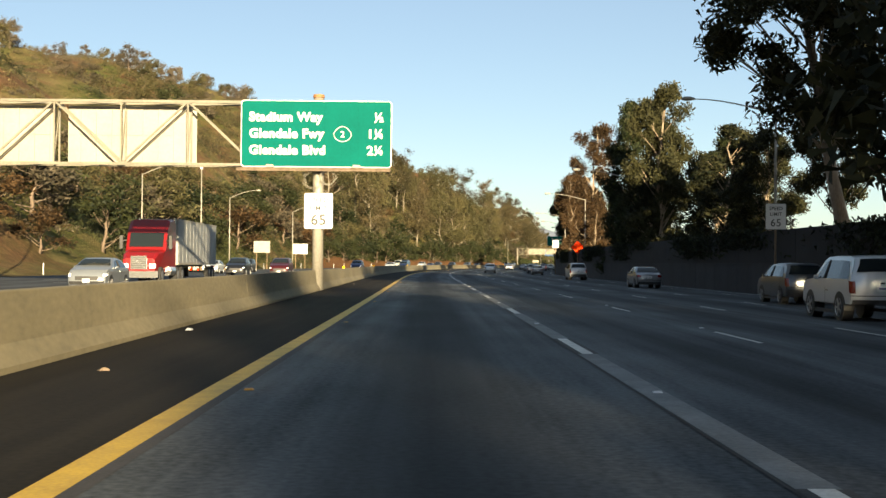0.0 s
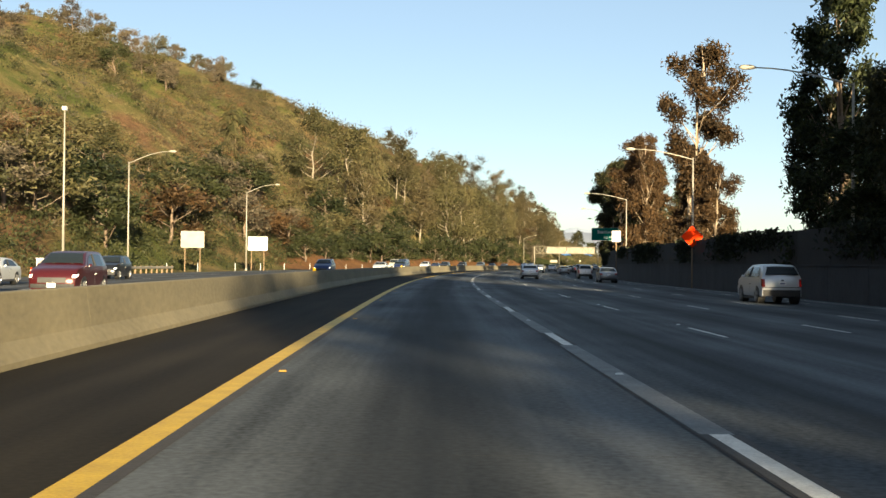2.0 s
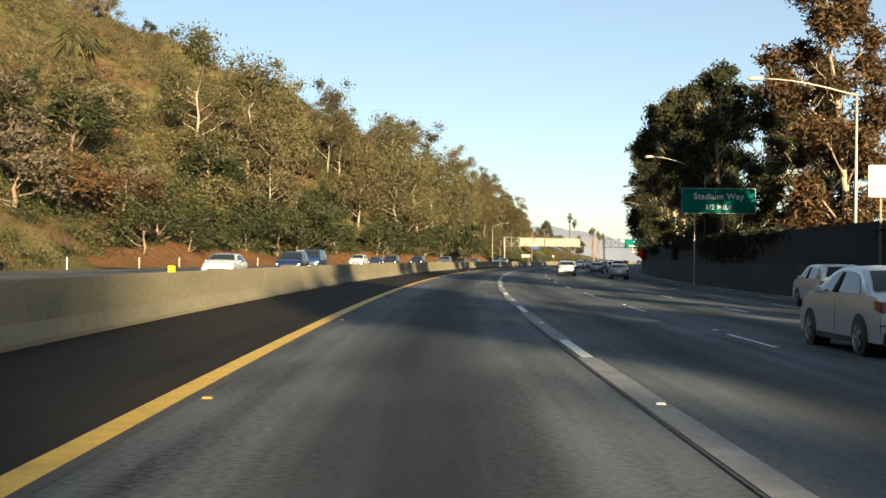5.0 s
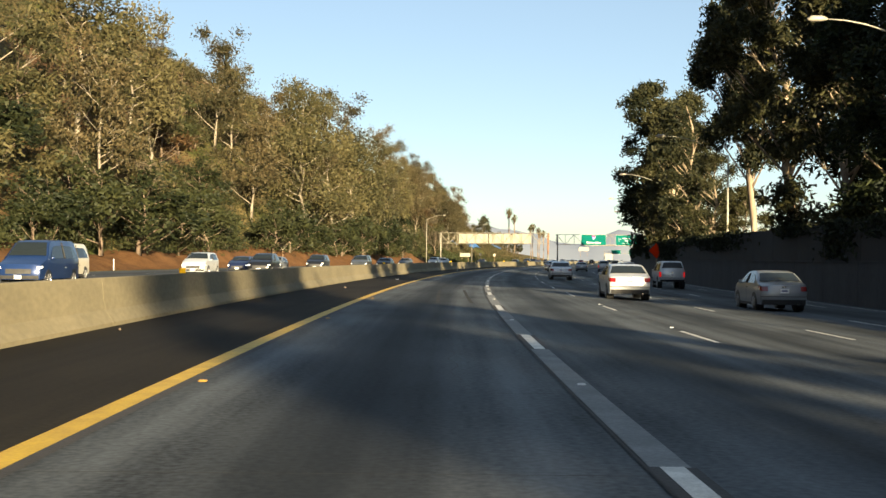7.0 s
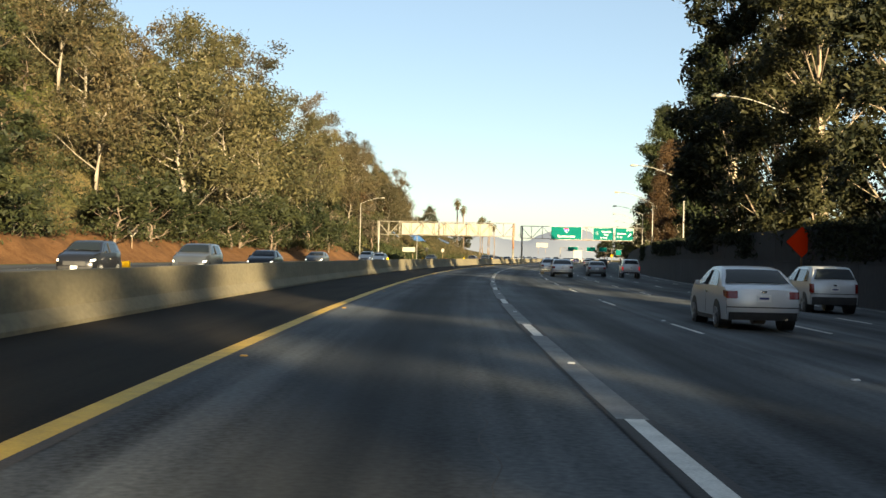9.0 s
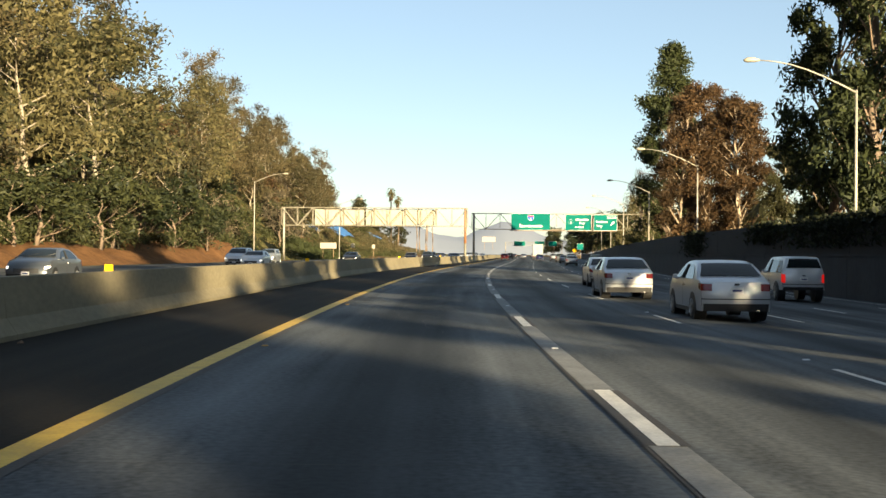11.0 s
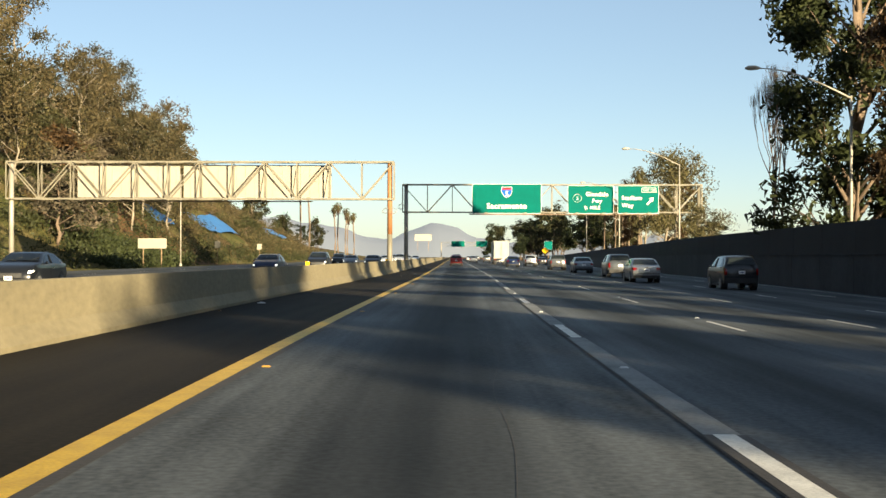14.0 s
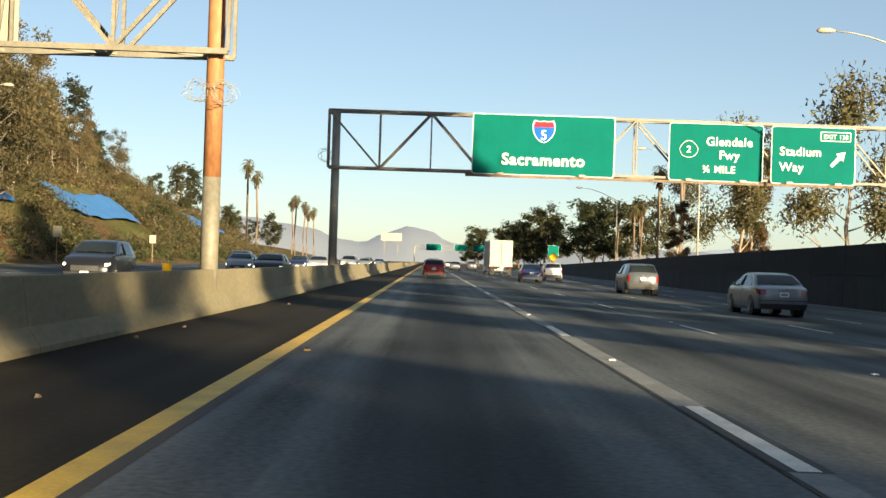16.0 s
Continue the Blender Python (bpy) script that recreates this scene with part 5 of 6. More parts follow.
for k, (s, du) in enumerate(((15, 0.9), (24, 0.25), (77, 0.5), (139, 1.2), (262, 0.3), (271, 0.35), (306, 1.3), (330, 2.0), (402, 0.15), (408, 0.2), (466, 0.2), (492, 0.3), (525, 0.15), (530, 0.3), (585, 0.25), (588, 0.35), (577, 1.4), (600, 0.7))):
    g = Geo()
    n = 6
    ln, wd = sr.uniform(0.05, 0.13), sr.uniform(0.01, 0.022)
    if k % 6 == 1:
        ln, wd = ln * 2.2, wd * 3.5
    for i in range(n):
        f = i / (n - 1)
        g.v += [(-wd, (f - 0.5) * ln, 0.0), (wd, (f - 0.5) * ln + 0.04, 0.0), (wd * 0.8, (f - 0.5) * ln, 0.015 + 0.03 * math.sin(f * 3) * sr.uniform(0.4, 1.2)), (-wd * 0.8, (f - 0.5) * ln, 0.012 + 0.03 * math.sin(f * 3))]
    for i in range(n - 1):
        for c in range(4):
            g.f.append((i * 4 + c, i * 4 + (c + 1) % 4, i * 4 + 4 + (c + 1) % 4, i * 4 + 4 + c))
    g.f += [(0, 1, 2, 3), tuple(4 * (n - 1) + c for c in range(4))]
    pale = k % 6 == 1
    ob = new("road_debris", g.mesh("road_debris"))
    ob.data.materials.append(M["white"] if pale else M["bark_dark"])
    ob.matrix_basis = stand(s, face_u(s) + du + 0.1, 0.0, sr.uniform(0, 180))
    tagged(ob, "pale scrap lying on the asphalt shoulder" if pale else "black tyre scrap lying on the asphalt shoulder", "debris", group="scraps on the shoulder")


# ---- vehicles ----
def paint(name, c, rough=0.28, metal=0.3):
    return surf(name, tuple(x * 0.92 for x in c), c, 0.8, rough, 0.0, metal=metal, coat=0.3)


PAINT = {k: paint("car_paint_" + k, c) for k, c in (("white", (0.50, 0.52, 0.54)), ("silver", (0.19, 0.21, 0.235)), ("black", (0.012, 0.013, 0.016)), ("red", (0.22, 0.008, 0.008)),
                                                 ("maroon", (0.055, 0.008, 0.010)), ("blue", (0.012, 0.032, 0.11)), ("navy", (0.012, 0.02, 0.06)), ("grey", (0.075, 0.085, 0.097)), ("beige", (0.62, 0.58, 0.47)))}
M["rubber"] = surf("tyre_rubber", (0.012, 0.012, 0.012), (0.03, 0.03, 0.03), 4.0, 0.85, 0.2)
M["rim"] = surf("alloy_rim", (0.35, 0.35, 0.36), (0.5, 0.5, 0.5), 4.0, 0.35, 0.0, metal=0.8)
M["chrome"] = surf("chrome_trim", (0.5, 0.5, 0.5), (0.62, 0.62, 0.62), 4.0, 0.2, 0.0, metal=1.0)
M["plate"] = surf("number_plate", (0.6, 0.6, 0.58), (0.72, 0.72, 0.7), 3.0, 0.5, 0.0)
M["plastic"] = surf("dark_bumper_plastic", (0.015, 0.015, 0.016), (0.035, 0.035, 0.036), 3.0, 0.6, 0.1)
M["lens_red"] = surf("tail_lamp_lens", (0.13, 0.004, 0.004), (0.18, 0.006, 0.005), 3.0, 0.2, 0.0, coat=0.5)
M["lens_clear"] = surf("head_lamp_lens", (0.6, 0.6, 0.58), (0.75, 0.75, 0.72), 3.0, 0.15, 0.0, coat=0.5)
M["trailer"] = surf("trailer_panel", (0.17, 0.18, 0.185), (0.26, 0.265, 0.27), 0.5, 0.45, 0.0)
gm, gt, gp = nodes_of("tinted_glass")
gp.inputs["Base Color"].default_value = (0.012, 0.016, 0.018, 1)
gp.inputs["Roughness"].default_value, gp.inputs["Specular IOR Level"].default_value = 0.08, 0.3
M["glass"] = gm
for nm, c, e in (("lamp_lit", (1.0, 0.95, 0.82), 1.6), ("brake_lit", (0.7, 0.012, 0.008), 0.6)):
    lm, lt, lp = nodes_of(nm)
    lp.inputs["Base Color"].default_value = (*c, 1)
    lp.inputs["Emission Color"].default_value = (*c, 1)
    lp.inputs["Emission Strength"].default_value = e
    M[nm] = lm

# side outline from the tail's foot over the roof to the nose's foot (y, z); belt line indices; glass outline
SHAPES = {
    "sedan": dict(L=4.55, W=1.78, H=1.46, belt=0.98, wr=0.32, ax=(0.95, 3.62), out=[(0.06, .26), (0, .42), (0.0, .72), (0.05, .93), (0.25, 1.0), (0.62, 1.03), (1.0, 1.25), (1.35, 1.40), (1.9, 1.46), (2.4, 1.45), (2.75, 1.36), (3.3, 1.05), (3.9, .96), (4.3, .84), (4.5, .66), (4.55, .42), (4.48, .24)],
                  side=[(0.92, 1.02), (1.2, 1.26), (1.55, 1.37), (1.95, 1.40), (2.38, 1.385), (2.66, 1.30), (3.05, 1.03)], rear=((0.68, 1.08), (1.27, 1.375)), front=((3.22, 1.10), (2.62, 1.405))),
    "hatch": dict(L=4.05, W=1.72, H=1.48, belt=0.98, wr=0.31, ax=(0.72, 3.2), out=[(0.05, .28), (0, .45), (0.0, .8), (0.06, .98), (0.22, 1.2), (0.5, 1.40), (0.9, 1.46), (1.5, 1.48), (2.05, 1.46), (2.4, 1.36), (2.95, 1.04), (3.5, .95), (3.85, .82), (4.0, .65), (4.05, .42), (4.0, .25)],
                  side=[(0.62, 1.03), (0.72, 1.26), (1.1, 1.38), (1.5, 1.41), (2.0, 1.39), (2.3, 1.30), (2.72, 1.03)], rear=((0.12, 1.04), (0.44, 1.36)), front=((2.88, 1.09), (2.27, 1.41))),
    "suv": dict(L=4.6, W=1.84, H=1.72, belt=1.12, wr=0.36, ax=(0.85, 3.55), out=[(0.05, .34), (0, .55), (0.0, .95), (0.06, 1.14), (0.25, 1.5), (0.42, 1.66), (0.9, 1.71), (1.7, 1.72), (2.4, 1.69), (2.75, 1.58), (3.35, 1.18), (4.0, 1.08), (4.4, .96), (4.57, .76), (4.6, .48), (4.54, .3)],
                side=[(0.5, 1.17), (0.62, 1.48), (0.95, 1.62), (1.7, 1.635), (2.35, 1.60), (2.62, 1.50), (3.1, 1.17)], rear=((0.11, 1.2), (0.36, 1.6)), front=((3.27, 1.23), (2.6, 1.635))),
    "jeep": dict(L=4.5, W=1.82, H=1.84, belt=1.16, wr=0.39, ax=(0.9, 3.5), out=[(0.05, .5), (0, .62), (0.0, 1.0), (0.03, 1.18), (0.1, 1.6), (0.2, 1.79), (0.5, 1.84), (1.6, 1.84), (2.4, 1.82), (2.62, 1.74), (3.12, 1.24), (3.3, 1.19), (4.1, 1.14), (4.42, 1.02), (4.49, .8), (4.5, .6), (4.46, .46)],
                side=[(0.3, 1.2), (0.36, 1.66), (0.7, 1.72), (1.6, 1.73), (2.3, 1.72), (2.5, 1.66), (2.9, 1.2)], rear=((0.06, 1.24), (0.17, 1.7)), front=((3.06, 1.28), (2.64, 1.74))),
    "van": dict(L=5.4, W=1.98, H=2.08, belt=1.22, wr=0.36, ax=(1.0, 4.35), out=[(0.04, .36), (0, .6), (0.0, 1.2), (0.06, 1.7), (0.18, 2.0), (0.5, 2.07), (2.0, 2.08), (3.4, 2.05), (3.75, 1.92), (4.4, 1.26), (5.0, 1.1), (5.3, .98), (5.38, .75), (5.4, .5), (5.34, .34)],
                side=[(0.45, 1.27), (0.48, 1.82), (2.0, 1.86), (3.3, 1.84), (3.6, 1.72), (4.05, 1.27)], rear=((0.06, 1.25), (0.15, 1.88)), front=((4.3, 1.32), (3.66, 1.97))),
}


def make_car(kind, colour, label, lamps=False, brake=False, category="car"):
    d = SHAPES[kind]
    t = thing({"sedan": "sedan", "hatch": "hatchback", "suv": "suv", "jeep": "off_road_suv", "van": "passenger_van"}[kind], pose(0, 0, -950), label, category)
    L, W, H = d["L"], d["W"], d["H"]

    def half(y, z):
        k = min(max((z - d["belt"]) / (H - d["belt"]), 0), 1)
        q = abs(2 * y / L - 1)
        low = min(max((0.5 - z) / 0.3, 0), 1)
        return W / 2 * (1 - 0.24 * k - 0.07 * max(q - 0.6, 0) / 0.4 - 0.02 * low)

    g = Geo()
    out, cols = d["out"], 7
    n = len(out)
    for y, z in out:
        w = half(y, z)
        for c in range(cols):
            f = 2 * c / (cols - 1) - 1
            x = w * math.sin(f * math.pi / 2)
            crown = 0.035 * (1 - f * f)
            bow = 0.12 * (f * f) * (1 if y < L * 0.12 else -1 if y > L * 0.88 else 0)
            g.v.append((x, y - L / 2 + bow, z + (crown if z > 0.8 else 0)))
    for i in range(n - 1):
        for c in range(cols - 1):
            g.f.append((i * cols + c, i * cols + c + 1, (i + 1) * cols + c + 1, (i + 1) * cols + c))
    # flanks as a grid, full at the belt
    roof = [(y + (0.12 if y < L * 0.12 else -0.12 if y > L * 0.88 else 0), z) for y, z in out[2:-2]]
    ty, tz = [q[0] for q in roof], [q[1] for q in roof]
    low = out[0][1]
    ys = sorted(set([round(v, 3) for v in np.linspace(0.12, L - 0.12, 19)] + [round(v, 3) for v in ty]))
    levels = (low, low + 0.14, d["belt"] * 0.55, d["belt"] * 0.8, d["belt"], (d["belt"] + H) / 2, H + 1)
    for sgn in (-1, 1):
        base = len(g.v)
        for y in ys:
            top = float(np.interp(y, ty, tz))
            for z in levels:
                z = min(z, top)
                g.v.append((sgn * half(y, z), y - L / 2, z))
        m_ = len(levels)
        for i in range(len(ys) - 1):
            for c in range(m_ - 1):
                g.f.append((base + i * m_ + c, base + i * m_ + c + 1, base + (i + 1) * m_ + c + 1, base + (i + 1) * m_ + c))
    g.f.append(tuple(range(cols)) + tuple((n - 1) * cols + c for c in reversed(range(cols))))
    me = g.mesh("body")
    b = bmesh.new()
    b.from_mesh(me)
    bmesh.ops.remove_doubles(b, verts=b.verts, dist=0.004)
    bmesh.ops.dissolve_degenerate(b, dist=0.002, edges=b.edges)
    bmesh.ops.triangulate(b, faces=[f for f in b.faces if len(f.verts) > 4])
    bmesh.ops.recalc_face_normals(b, faces=b.faces)
    b.to_mesh(me)
    b.free()
    me.shade_smooth()
    me.set_sharp_from_angle(angle=radians(38))
    part("body", me, PAINT[colour], t)
    for sgn in (-1, 1):
        sg = Geo()
        sy, sz = [q[0] for q in d["side"]], [q[1] for q in d["side"]]
        for y in np.linspace(sy[0] + 0.01, sy[-1] - 0.01, 13):
            zt, z0_ = float(np.interp(y, sy, sz)), float(np.interp(y, (sy[0], sy[-1]), (sz[0], sz[-1])))
            for q in range(5):
                z = z0_ + (zt - z0_) * q / 4
                sg.v.append((sgn * (half(y, z) + 0.014), y - L / 2, z))
        sg.f = [(i * 5 + q, i * 5 + q + 1, i * 5 + q + 6, i * 5 + q + 5) for i in range(12) for q in range(4)]
        part("side_window", sg, M["glass"], t)
        y0, z0 = d["side"][2]
        ym = d["ax"][0] + 1.25
        part("pillar", Geo().bar((sgn * (half(ym, d["belt"]) + 0.016), ym - L / 2, d["belt"] + 0.05), (sgn * (half(ym, H - 0.07) + 0.016), ym - L / 2 - 0.06, H - 0.09), 0.012, 0.07), M["plastic"], t)
        part("door_seam", Geo().box((sgn * (W / 2 + 0.001), ym - L / 2, 0.65), (0.004, 0.012, 0.6)), M["plastic"], t)
        part("door_handle", Geo().box((sgn * (W / 2 + 0.012), ym - L / 2 - 0.2, 0.86), (0.03, 0.18, 0.035)), M["chrome"], t)
        my = d["front"][0][0] - L / 2 - 0.3
        mg = Geo()
        for q, (hw, hh) in enumerate(((0.035, 0.03), (0.075, 0.06), (0.075, 0.065), (0.05, 0.045))):
            for ax_, az_ in ((-1, -1), (-0.6, 1), (0.7, 1), (1, -0.7)):
                mg.v.append((sgn * (W / 2 + 0.07 + hw * ax_), my + 0.06 - q * 0.035, d["belt"] + 0.07 + hh * az_))
        for q in range(3):
            for c in range(4):
                mg.f.append((q * 4 + c, q * 4 + (c + 1) % 4, q * 4 + 4 + (c + 1) % 4, q * 4 + 4 + c))
        mg.f += [(0, 1, 2, 3), (12, 13, 14, 15)]
        mg.bar((sgn * (W / 2 - 0.03), my, d["belt"] + 0.02), (sgn * (W / 2 + 0.05), my, d["belt"] + 0.05), 0.03)
        part("mirror", mg, PAINT[colour], t)
        part("sill", Geo().box((sgn * (W / 2 - 0.06), 0, 0.26), (0.1, (d["ax"][1] - d["ax"][0]) * 0.72, 0.1)), M["plastic"], t)
        for a in d["ax"]:
            y = a - L / 2
            wo = half(a, 0.55)
            x = sgn * (wo - 0.105)
            part("wheel_arch", Geo().tube([(sgn * (wo - 0.3), y, d["wr"] + 0.03), (sgn * (wo + 0.004), y, d["wr"] + 0.03)], [d["wr"] + 0.04] * 2, 24), M["black"], t)
            wh = part("wheel", Geo().tube([(x - 0.1, y, d["wr"]), (x - 0.08, y, d["wr"]), (x + 0.1, y, d["wr"]), (x + 0.12, y, d["wr"])], [d["wr"] - 0.03, d["wr"], d["wr"], d["wr"] - 0.03], 24), M["rubber"], t, "black tyre", smooth=False)
            rm = Geo()
            xo = x + sgn * 0.124
            for k in range(5):
                an = 2 * math.pi * k / 5
                rm.bar((xo, y, d["wr"]), (xo, y + math.cos(an) * d["wr"] * 0.66, d["wr"] + math.sin(an) * d["wr"] * 0.66), 0.03, 0.06)
            rm.tube([(xo - 0.01, y, d["wr"]), (xo + 0.012, y, d["wr"])], [d["wr"] * 0.68, d["wr"] * 0.66], 18, False)
            part("rim", rm, M["rim"], wh)
    ys_, zs_ = [y for y, z in out[2:-3]], [z for y, z in out[2:-3]]
    for nm, key in (("rear_window", "rear"), ("windscreen", "front")):
        ya, yb = sorted((d[key][0][0], d[key][1][0]))
        run = [ya] + [y for y in ys_ if ya + 0.02 < y < yb - 0.02] + [yb]
        gg = Geo()
        o = -0.012 if key == "rear" else 0.012
        nr = 9
        for y in run:
            z = float(np.interp(y, ys_, zs_))
            for c in range(nr):
                f = (2 * c / (nr - 1) - 1) * (0.66 if z > d["belt"] + 0.2 else 0.72)
                gg.v.append((half(y, z) * math.sin(f * math.pi / 2), y - L / 2 + o * 1.6, z + 0.035 * (1 - f * f) + 0.016))
        for i in range(len(run) - 1):
            for c in range(nr - 1):
                gg.f.append((i * nr + c, i * nr + c + 1, (i + 1) * nr + c + 1, (i + 1) * nr + c))
        part(nm, gg, M["glass"], t, smooth=True)
    zb = d["belt"] - 0.14
    ry, rz = [y for y, z in out[:4]], [z for y, z in out[:4]]
    fy, fz = [y for y, z in reversed(out[-4:])], [z for y, z in reversed(out[-4:])]

    def skin(rows_, cols_, rear, off=0.012, wrap=0.0, sgn=1):
        """A patch lying on the tail or the nose, following its curve; wrap carries it round the corner."""
        q = Geo()
        nn = len(cols_) + (1 if wrap else 0)
        for z in rows_:
            y = float(np.interp(z, rz, ry)) if rear else float(np.interp(z, fz, fy))
            w = half(y, z)
            for f in cols_:
                b_ = 0.12 * f * f * (1 if rear else -1)
                q.v.append((sgn * (w + 0.006) * math.sin(f * math.pi / 2), y - L / 2 + b_ + (-off if rear else off), z))
            if wrap:
                yw = y + (wrap if rear else -wrap)
                q.v.append((sgn * (half(yw, z) + 0.012), yw - L / 2, z + (0.02 if z > rows_[0] else 0.05)))
        for i in range(len(rows_) - 1):
            for c in range(nn - 1):
                q.f.append((i * nn + c, i * nn + c + 1, (i + 1) * nn + c + 1, (i + 1) * nn + c))
        return q

    tall = kind in ("suv", "van", "jeep")
    for sgn in (-1, 1):
        lo_, hi_ = (zb - 0.22, zb + 0.12) if tall else (zb - 0.09, zb + 0.08)
        part("tail_lamp", skin((lo_, (lo_ + hi_) / 2, hi_), (0.66, 0.78, 0.9, 1.0) if tall else (0.5, 0.62, 0.75, 0.88, 1.0), True, 0.012, 0.3 if not tall else 0.2, sgn), M["brake_lit"] if brake else M["lens_red"], t, smooth=True)
        hz = d["belt"] * 0.7
        part("head_lamp", skin((hz - 0.05, hz, hz + 0.06), (0.66, 0.75, 0.84, 0.93, 1.0), False, 0.012, 0.32, sgn), M["lamp_lit"] if lamps else M["lens_clear"], t, smooth=True)
    foot = out[0][1]
    dark_top = 0.44 if not tall else 0.62
    full = (-0.8, -0.6, -0.3, 0.0, 0.3, 0.6, 0.8)
    part("rear_bumper", skin((foot, (foot + dark_top) / 2, dark_top), full, True, 0.014), M["plastic"], t, "black lower bumper")
    part("bumper_line", skin((dark_top + 0.1, dark_top + 0.125), (-0.95, -0.7, -0.35, 0.0, 0.35, 0.7, 0.95), True, 0.008), M["plastic"], t)
    part("front_grille", skin((d["belt"] * 0.48, d["belt"] * 0.56, d["belt"] * 0.66), (-0.42, -0.2, 0.0, 0.2, 0.42), False, 0.012), M["plastic"], t)
    part("front_bumper", skin((foot, foot + 0.08, foot + 0.16), full, False, 0.014), M["plastic"], t)
    part("exhaust_tip", Geo().tube([(W * 0.3, -L / 2 + 0.3, foot + 0.02), (W * 0.3, -L / 2 + 0.06, foot + 0.02)], [0.035, 0.035], 10), M["chrome"], t)
    for y, z in ((-L / 2 - 0.02, d["belt"] - 0.22), (L / 2 + 0.02, 0.45)):
        pl = part("number_plate", Geo().box((0, y, z), (0.32, 0.02, 0.16)), M["plate"], t)
        part("plate_bar", Geo().box((0, y + math.copysign(0.012, y), z), (0.22, 0.006, 0.05)), M["navy_bar"], pl)
    part("badge", Geo().box((0, -L / 2 - 0.012, d["belt"] - 0.07), (0.12, 0.02, 0.05)), M["chrome"], t)
    for sgn in (-0.5, 0.5):
        part("wiper", Geo().bar((sgn * 0.7, d["front"][0][0] - L / 2 + 0.03, d["front"][0][1] + 0.03), (sgn * 0.7 - 0.35, d["front"][0][0] - L / 2 - 0.18, d["front"][0][1] + 0.16), 0.015), M["plastic"], t)
    return t


M["navy_bar"] = surf("plate_bars", (0.02, 0.03, 0.12), (0.03, 0.04, 0.16), 3.0, 0.6, 0.0)


def wheel(parent, x, y, r, w, sgn):
    wh = part("wheel", Geo().tube([(x - w / 2, y, r), (x - w / 2 + 0.03, y, r), (x + w / 2 - 0.03, y, r), (x + w / 2, y, r)], [r * 0.9, r, r, r * 0.9], 20), M["rubber"], parent)
    part("rim", Geo().tube([(x + sgn * w * 0.46, y, r), (x + sgn * w * 0.54, y, r)], [r * 0.6, r * 0.5], 14), M["rim"], wh)


def trailer_parts(t, y0, y1, zf, zt, w, mat):
    """A box trailer from y0 (tail) to y1 (nose)."""
    part("trailer_box", Geo().box((0, (y0 + y1) / 2, (zf + zt) / 2), (w, y1 - y0, zt - zf)), mat, t, "pale ribbed trailer box")
    k = y0 + 0.6
    while k < y1 - 0.2:
        for sgn in (-1, 1):
            part("side_rib", Geo().box((sgn * (w / 2 + 0.006), k, (zf + zt) / 2), (0.012, 0.04, zt - zf - 0.2)), mat, t)
        k += 1.2
    for z in (zf + 0.06, zt - 0.06):
        part("edge_rail", Geo().box((0, (y0 + y1) / 2, z), (w + 0.05, y1 - y0 + 0.05, 0.12)), M["galv"], t)
    for sgn in (-1, 1):
        dr = part("rear_door", Geo().box((sgn * w / 4, y0 - 0.03, (zf + zt) / 2), (w / 2 - 0.04, 0.05, zt - zf - 0.25)), mat, t)
        for x in (0.12, w / 2 - 0.15):
            part("lock_rod", Geo().box((sgn * x, y0 - 0.075, (zf + zt) / 2), (0.035, 0.035, zt - zf - 0.3)), M["galv"], dr)
        for y in (y0 + 1.2, y0 + 2.5):
            wheel(t, sgn * (w / 2 - 0.2), y, 0.5, 0.32, sgn)
        part("tail_lamp", Geo().box((sgn * (w / 2 - 0.25), y0 - 0.06, zf - 0.12), (0.3, 0.05, 0.12)), M["lens_red"], t)
        part("mud_flap", Geo().box((sgn * (w / 2 - 0.3), y0 + 0.3, 0.55), (0.5, 0.03, 0.7)), M["rubber"], t)
    part("underrun_bar", Geo().box((0, y0 + 0.05, 0.6), (w * 0.8, 0.1, 0.12)).bar((-0.5, y0 + 0.05, 0.6), (-0.5, y0 + 0.05, zf), 0.08).bar((0.5, y0 + 0.05, 0.6), (0.5, y0 + 0.05, zf), 0.08), M["plastic"], t)


